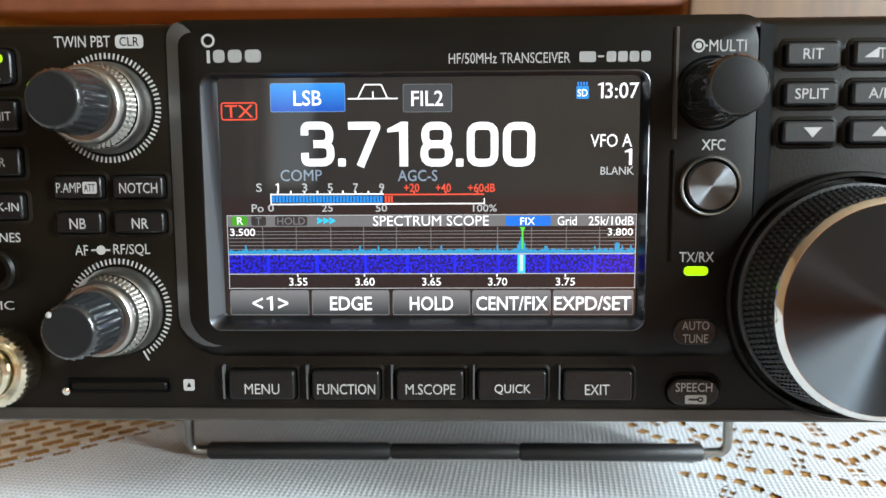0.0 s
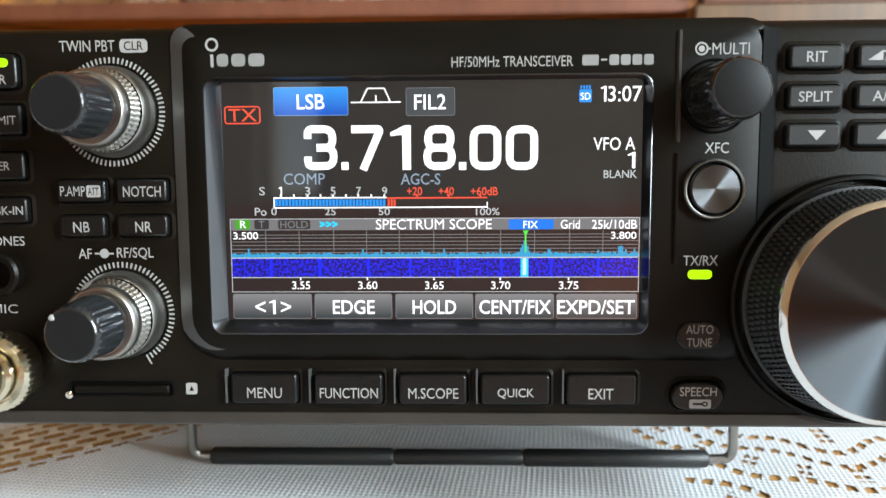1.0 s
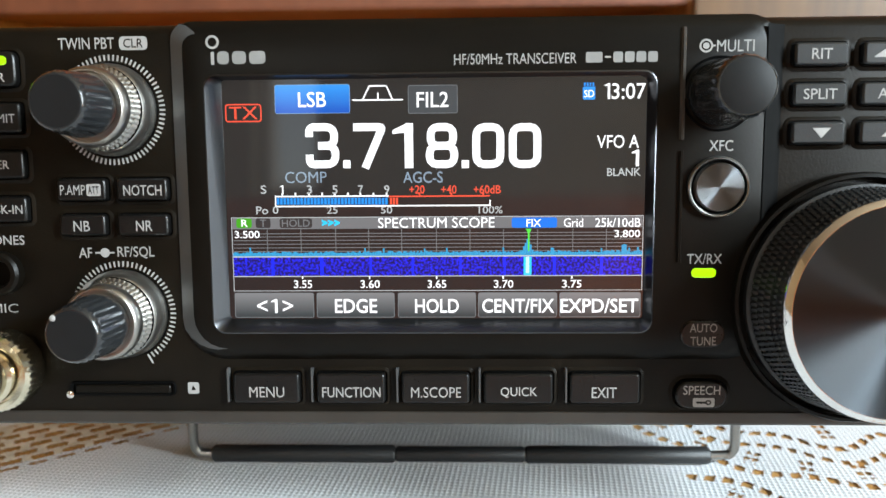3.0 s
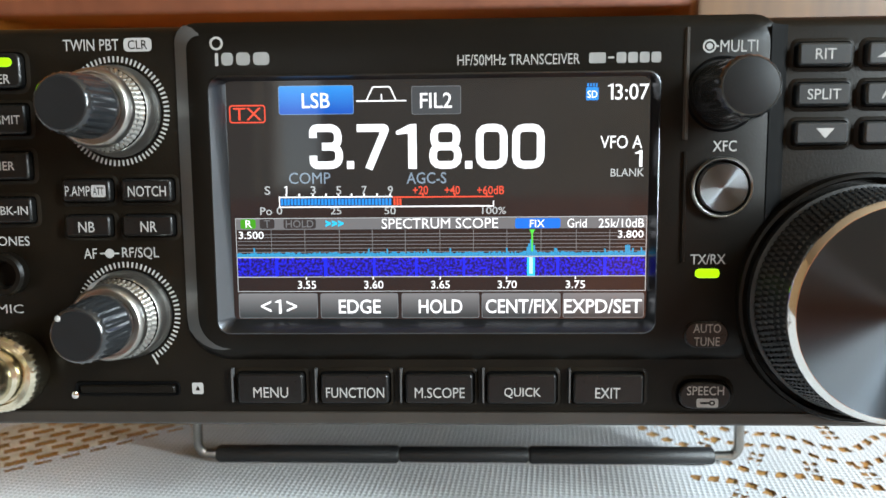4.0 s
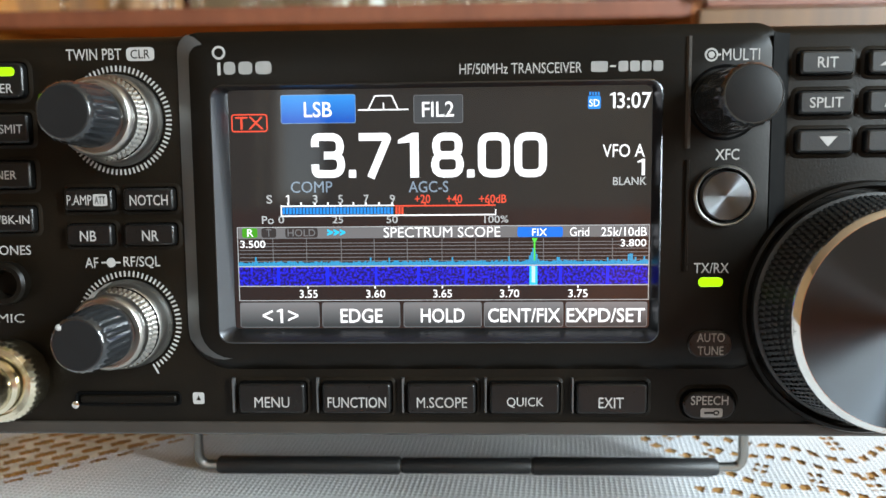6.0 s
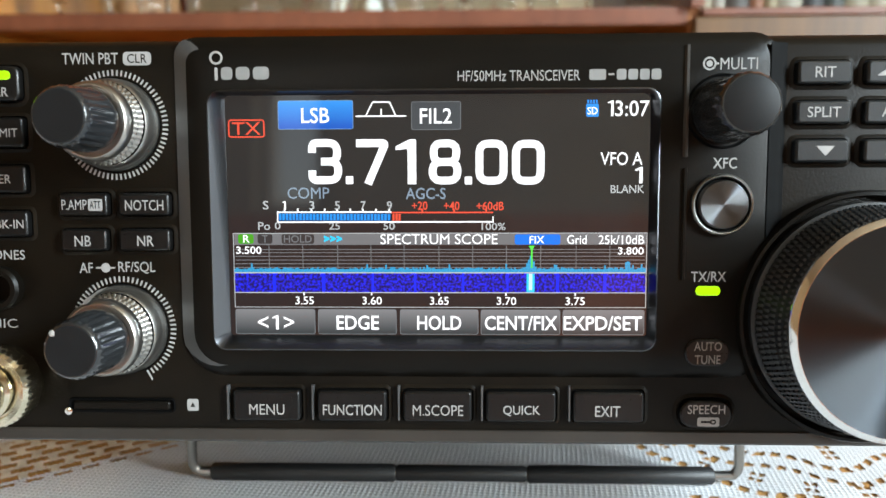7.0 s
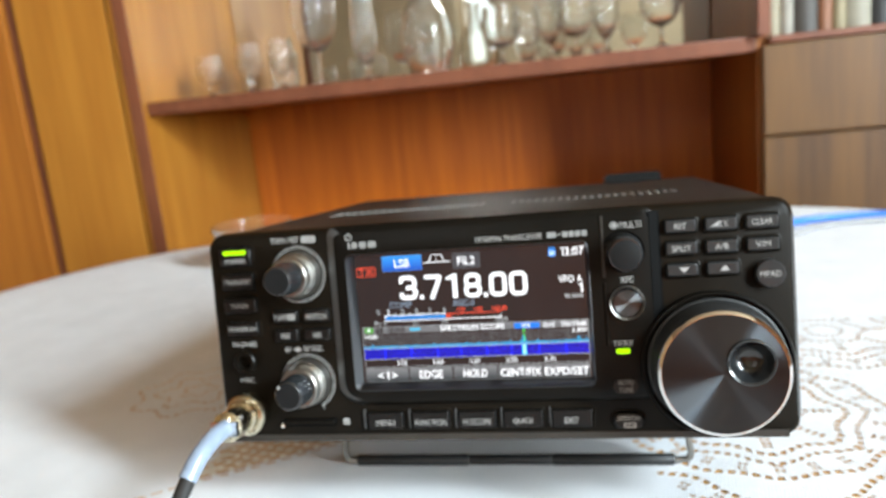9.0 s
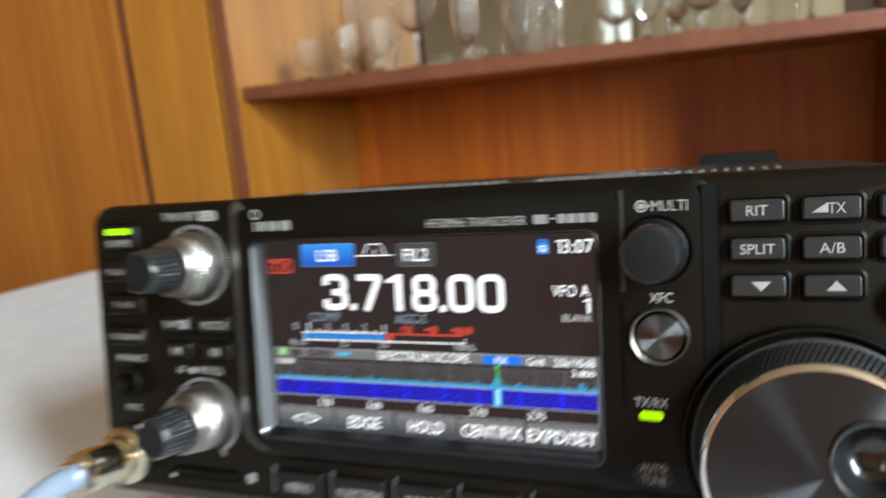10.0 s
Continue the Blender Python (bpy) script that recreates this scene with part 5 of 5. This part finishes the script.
plate(screen, UI_GRID, -46.55, 46.86, 17.8, 17.97, 2.36, 0.0, "field")
plate(screen, UI_GRID, -46.58, 46.87, 16.95, 17.12, 2.36, 0.0, "field")
plate(screen, UI_GRID, -46.61, 46.89, 16.1, 16.27, 2.36, 0.0, "field")
plate(screen, UI_GRID, -46.64, 46.91, 15.25, 15.42, 2.36, 0.0, "field")
plate(screen, UI_GRID, -38.77, -38.6, 14.22, 20.53, 2.36, 0.0, "field")
plate(screen, UI_GRID, -30.99, -30.82, 14.2, 20.5, 2.36, 0.0, "field")
plate(screen, UI_GRID, -22.97, -22.79, 14.17, 20.47, 2.36, 0.0, "field")
plate(screen, UI_GRID, -15.36, -15.19, 14.15, 20.44, 2.36, 0.0, "field")
plate(screen, UI_GRID, -7.78, -7.61, 14.13, 20.41, 2.36, 0.0, "field")
plate(screen, UI_GRID, 0.17, 0.34, 14.11, 20.38, 2.36, 0.0, "field")
plate(screen, UI_GRID, 7.84, 8.01, 14.09, 20.35, 2.36, 0.0, "field")
plate(screen, UI_GRID, 15.49, 15.66, 14.07, 20.32, 2.36, 0.0, "field")
plate(screen, UI_GRID, 23.24, 23.41, 14.05, 20.29, 2.36, 0.0, "field")
plate(screen, UI_GRID, 31.23, 31.39, 14.03, 20.26, 2.36, 0.0, "field")
plate(screen, UI_GRID, 38.8, 38.97, 14.01, 20.23, 2.36, 0.0, "field")
plate(screen, UI_WATER, -46.77, 46.98, 9.64, 13.98, 2.35, 0.0, "field")
plate(screen, UI_BLUE2, -37.94, -37.28, 9.71, 14.08, 2.33, 0.0, "field")
plate(screen, UI_BLUE2, -26.64, -26.11, 9.69, 14.05, 2.33, 0.0, "field")
plate(screen, UI_BLUE2, -26.11, -25.85, 9.69, 14.05, 2.33, 0.0, "field")
plate(screen, UI_BLUE2, -15.19, -14.66, 9.67, 14.02, 2.33, 0.0, "field")
plate(screen, UI_BLUE2, -5.49, -4.96, 9.65, 13.99, 2.33, 0.0, "field")
plate(screen, UI_BLUE2, 5.48, 6.0, 9.63, 13.96, 2.33, 0.0, "field")
plate(screen, UI_BLUE2, 15.69, 16.08, 9.61, 13.94, 2.33, 0.0, "field")
plate(screen, UI_BLUE2, 26.83, 27.48, 9.59, 13.91, 2.33, 0.0, "field")
plate(screen, UI_BLUE2, 37.53, 38.18, 9.57, 13.88, 2.33, 0.0, "field")
plate(screen, UI_SKY, 20.16, 21.98, 9.6, 13.92, 2.33, 0.0, "field")
plate(screen, UI_WHITE2, 20.68, 21.46, 10.13, 13.92, 2.32, 0.0, "field")
plate(screen, UI_LIGHT, -46.69, 46.93, 13.98, 14.24, 2.32, 0.0, "field")
plate(screen, UI_LIGHT, -46.85, 47.02, 9.43, 9.64, 2.32, 0.0, "field")
outline(screen, UI_LIGHT, -46.93, 47.18, 6.08, 23.24, 2.33, 0.16, 0.05)
plate(screen, UI_LGREEN, 21.11, 21.49, 15.23, 20.3, 2.31, 0.0, "field")
lettering("v", screen, UI_LGREEN, 20.65, 21.94, 19.26, 20.3, 2.3, bold=0.08)
lettering("3.55", screen, UI_WHITE, -32.83, -28.59, 6.78, 8.64, 2.3, bold=0.008)
plate(screen, UI_WHITE, -30.96, -30.64, 8.9, 9.57, 2.32, 0.0, "field")
lettering("3.60", screen, UI_WHITE, -17.37, -12.89, 6.76, 8.61, 2.3, bold=0.008)
plate(screen, UI_WHITE, -15.39, -15.08, 8.88, 9.54, 2.32, 0.0, "field")
lettering("3.65", screen, UI_WHITE, -1.86, 2.46, 6.74, 8.59, 2.3, bold=0.008)
plate(screen, UI_WHITE, 0.09, 0.4, 8.85, 9.51, 2.32, 0.0, "field")
lettering("3.70", screen, UI_WHITE, 13.42, 17.84, 6.72, 8.56, 2.3, bold=0.008)
plate(screen, UI_WHITE, 15.34, 15.66, 8.83, 9.48, 2.32, 0.0, "field")
lettering("3.75", screen, UI_WHITE, 29.0, 33.4, 6.7, 8.54, 2.3, bold=0.008)
plate(screen, UI_WHITE, 31.03, 31.34, 8.8, 9.45, 2.32, 0.0, "field")
plate(screen, UI_KEY, -46.83, -28.31, -0.17, 5.72, 2.35, 0.5, "soft_key")
outline(screen, UI_GREY, -46.83, -28.31, -0.17, 5.72, 2.32, 0.14, 0.5)
lettering("<", screen, UI_WHITE, -41.62, -39.22, 1.31, 3.99, 2.3, bold=0.008)
lettering(">", screen, UI_WHITE, -35.63, -33.23, 1.31, 3.98, 2.3, bold=0.008)
one(-38.29, -36.83, 0.91, 4.25)
plate(screen, UI_KEY, -27.65, -9.54, -0.17, 5.7, 2.35, 0.5, "soft_key")
outline(screen, UI_GREY, -27.65, -9.54, -0.17, 5.7, 2.32, 0.14, 0.5)
lettering("EDGE", screen, UI_WHITE, -23.41, -13.63, 0.9, 4.24, 2.3, bold=0.014)
plate(screen, UI_KEY, -8.75, 9.24, -0.17, 5.68, 2.35, 0.5, "soft_key")
outline(screen, UI_GREY, -8.75, 9.24, -0.17, 5.68, 2.32, 0.14, 0.5)
lettering("HOLD", screen, UI_WHITE, -4.8, 5.31, 0.9, 4.22, 2.3, bold=0.014)
plate(screen, UI_KEY, 9.76, 27.88, -0.17, 5.66, 2.35, 0.5, "soft_key")
outline(screen, UI_GREY, 9.76, 27.88, -0.17, 5.66, 2.32, 0.14, 0.5)
lettering("CENT/FIX", screen, UI_WHITE, 10.68, 27.23, 0.9, 4.21, 2.3, bold=0.014)
plate(screen, UI_KEY, 28.4, 46.9, -0.16, 5.64, 2.35, 0.5, "soft_key")
outline(screen, UI_GREY, 28.4, 46.9, -0.16, 5.64, 2.32, 0.14, 0.5)
lettering("EXPD/SET", screen, UI_WHITE, 28.66, 46.39, 0.89, 4.19, 2.3, bold=0.014)

# ---- stand, plug and cables ----
stand = part("wire_stand", tube([(-0.0745, 0.045, -0.0215), (-0.0765, 0.050, -0.034), (-0.0787, 0.0556, -0.047), (-0.0793, 0.0575, -0.0522), (-0.0783, 0.0584, -0.0549), (-0.075, 0.0586, -0.0556), (-0.06, 0.0586, -0.0556), (0.0, 0.0586, -0.0556), (0.07, 0.0586, -0.0556), (0.086, 0.0586, -0.0556), (0.0890, 0.0584, -0.0549), (0.0900, 0.0575, -0.0522), (0.0893, 0.0556, -0.047), (0.0872, 0.050, -0.034), (0.0855, 0.045, -0.0215)], 0.0015, 12), SILVER, radio, "bent chromed wire stand")
for a, b2, r in ((-73.6, -15.6, 2.75), (-15.4, 25.2, 2.45), (25.4, 82.7, 2.75)):
    part("rubber_sleeve", lathe([(r * 0.8 * MM, 0), (r * MM, 0.0008), (r * MM, (b2 - a) * MM - 0.0008), (r * 0.8 * MM, (b2 - a) * MM)], 24, "z", (0, 0, 0), True, True), RUBBER, stand, "black rubber sleeve").matrix_local = pose(a * MM, 0.0586, -0.0556, 0, 90, 0)

plug = empty("microphone_plug", radio.matrix_world.copy(), "nickel-plated screw-on microphone plug with grey sleeve and black cable", "plug")
C = (-0.1003, 0, -0.0112)
part("coupling_nut", Shape().loft([mm(circle(-100.3, -11.2, r, 160, g, 40), y) for r, y, g in ((8.6, 0.8, 0), (8.9, 0.2, 0), (9.0, -0.4, 0.22), (9.0, -5.6, 0.22), (8.8, -6.2, 0), (8.3, -7.0, 0), (7.2, -7.2, 0), (6.9, -6.4, 0))], True, True), NICKEL, plug, "knurled nickel nut")
part("barrel", lathe([(0.0066, -0.0060), (0.0066, -0.0090), (0.0058, -0.0096), (0.0058, -0.0150), (0.0064, -0.0156), (0.0064, -0.0215), (0.0052, -0.0225), (0.0044, -0.0230)], 40, "y", C, True, True), NICKEL, plug)
part("clamp", Shape().loft([[((-100.3 + dx) * MM, y * MM, (-11.2 + dz) * MM) for dx, dz in ((-5.6, -3.0), (5.6, -3.0), (5.6, 3.0), (-5.6, 3.0))] for y in (-15.8, -21.0, -24.5)]), CHROME, plug)
for dx in (-4.4, 4.4):
    part("screw", lathe([(0.0016, 0.0030), (0.0016, 0.0042), (0.0010, 0.0046)], 14, "z", (C[0] + dx * MM, -0.0185, C[2]), True, True), CHROME, plug)
part("sleeve", tube([(-0.1003, -0.0225, -0.0112), (-0.1012, -0.031, -0.0122), (-0.1030, -0.040, -0.0165), (-0.1055, -0.046, -0.0235)], 0.0037, 16), SLEEVE, plug, "translucent grey-blue strain relief")
part("cable", tube([(-0.1050, -0.0452, -0.0225), (-0.1085, -0.0490, -0.0320), (-0.1105, -0.0500, -0.0420), (-0.1115, -0.0480, -0.0560), (-0.116, -0.0420, -0.0640), (-0.128, -0.040, -0.0680), (-0.150, -0.052, -0.0702), (-0.190, -0.11, -0.0790)], 0.0031, 12), CABLE, plug, "black round cable")

blue = part("network_cable", tube([(0.10, 0.30, TABLE + 0.02), (0.16, 0.42, TABLE + 0.006), (0.23, 0.54, TABLE + 0.0045), (0.285, 0.60, TABLE + 0.0045), (0.377, 0.607, TABLE + 0.0045), (0.44, 0.58, TABLE + 0.0045)], 0.0042, 10), BLUE_CABLE)
tagged(blue, "bright blue cable lying across the white tablecloth", "cable")
# thin grey strand alongside the blue cable
grey = part("grey_strand", tube([(0.13, 0.30, TABLE + 0.012), (0.19, 0.42, TABLE + 0.0035), (0.25, 0.52, TABLE + 0.0032), (0.31, 0.575, TABLE + 0.0032), (0.385, 0.585, TABLE + 0.0032), (0.44, 0.56, TABLE + 0.0032)], 0.0026, 10), material("grey_strand_finish", (0.3, 0.3, 0.3), 0.5))
tagged(grey, "thin grey strand lying beside the blue cable", "cable")
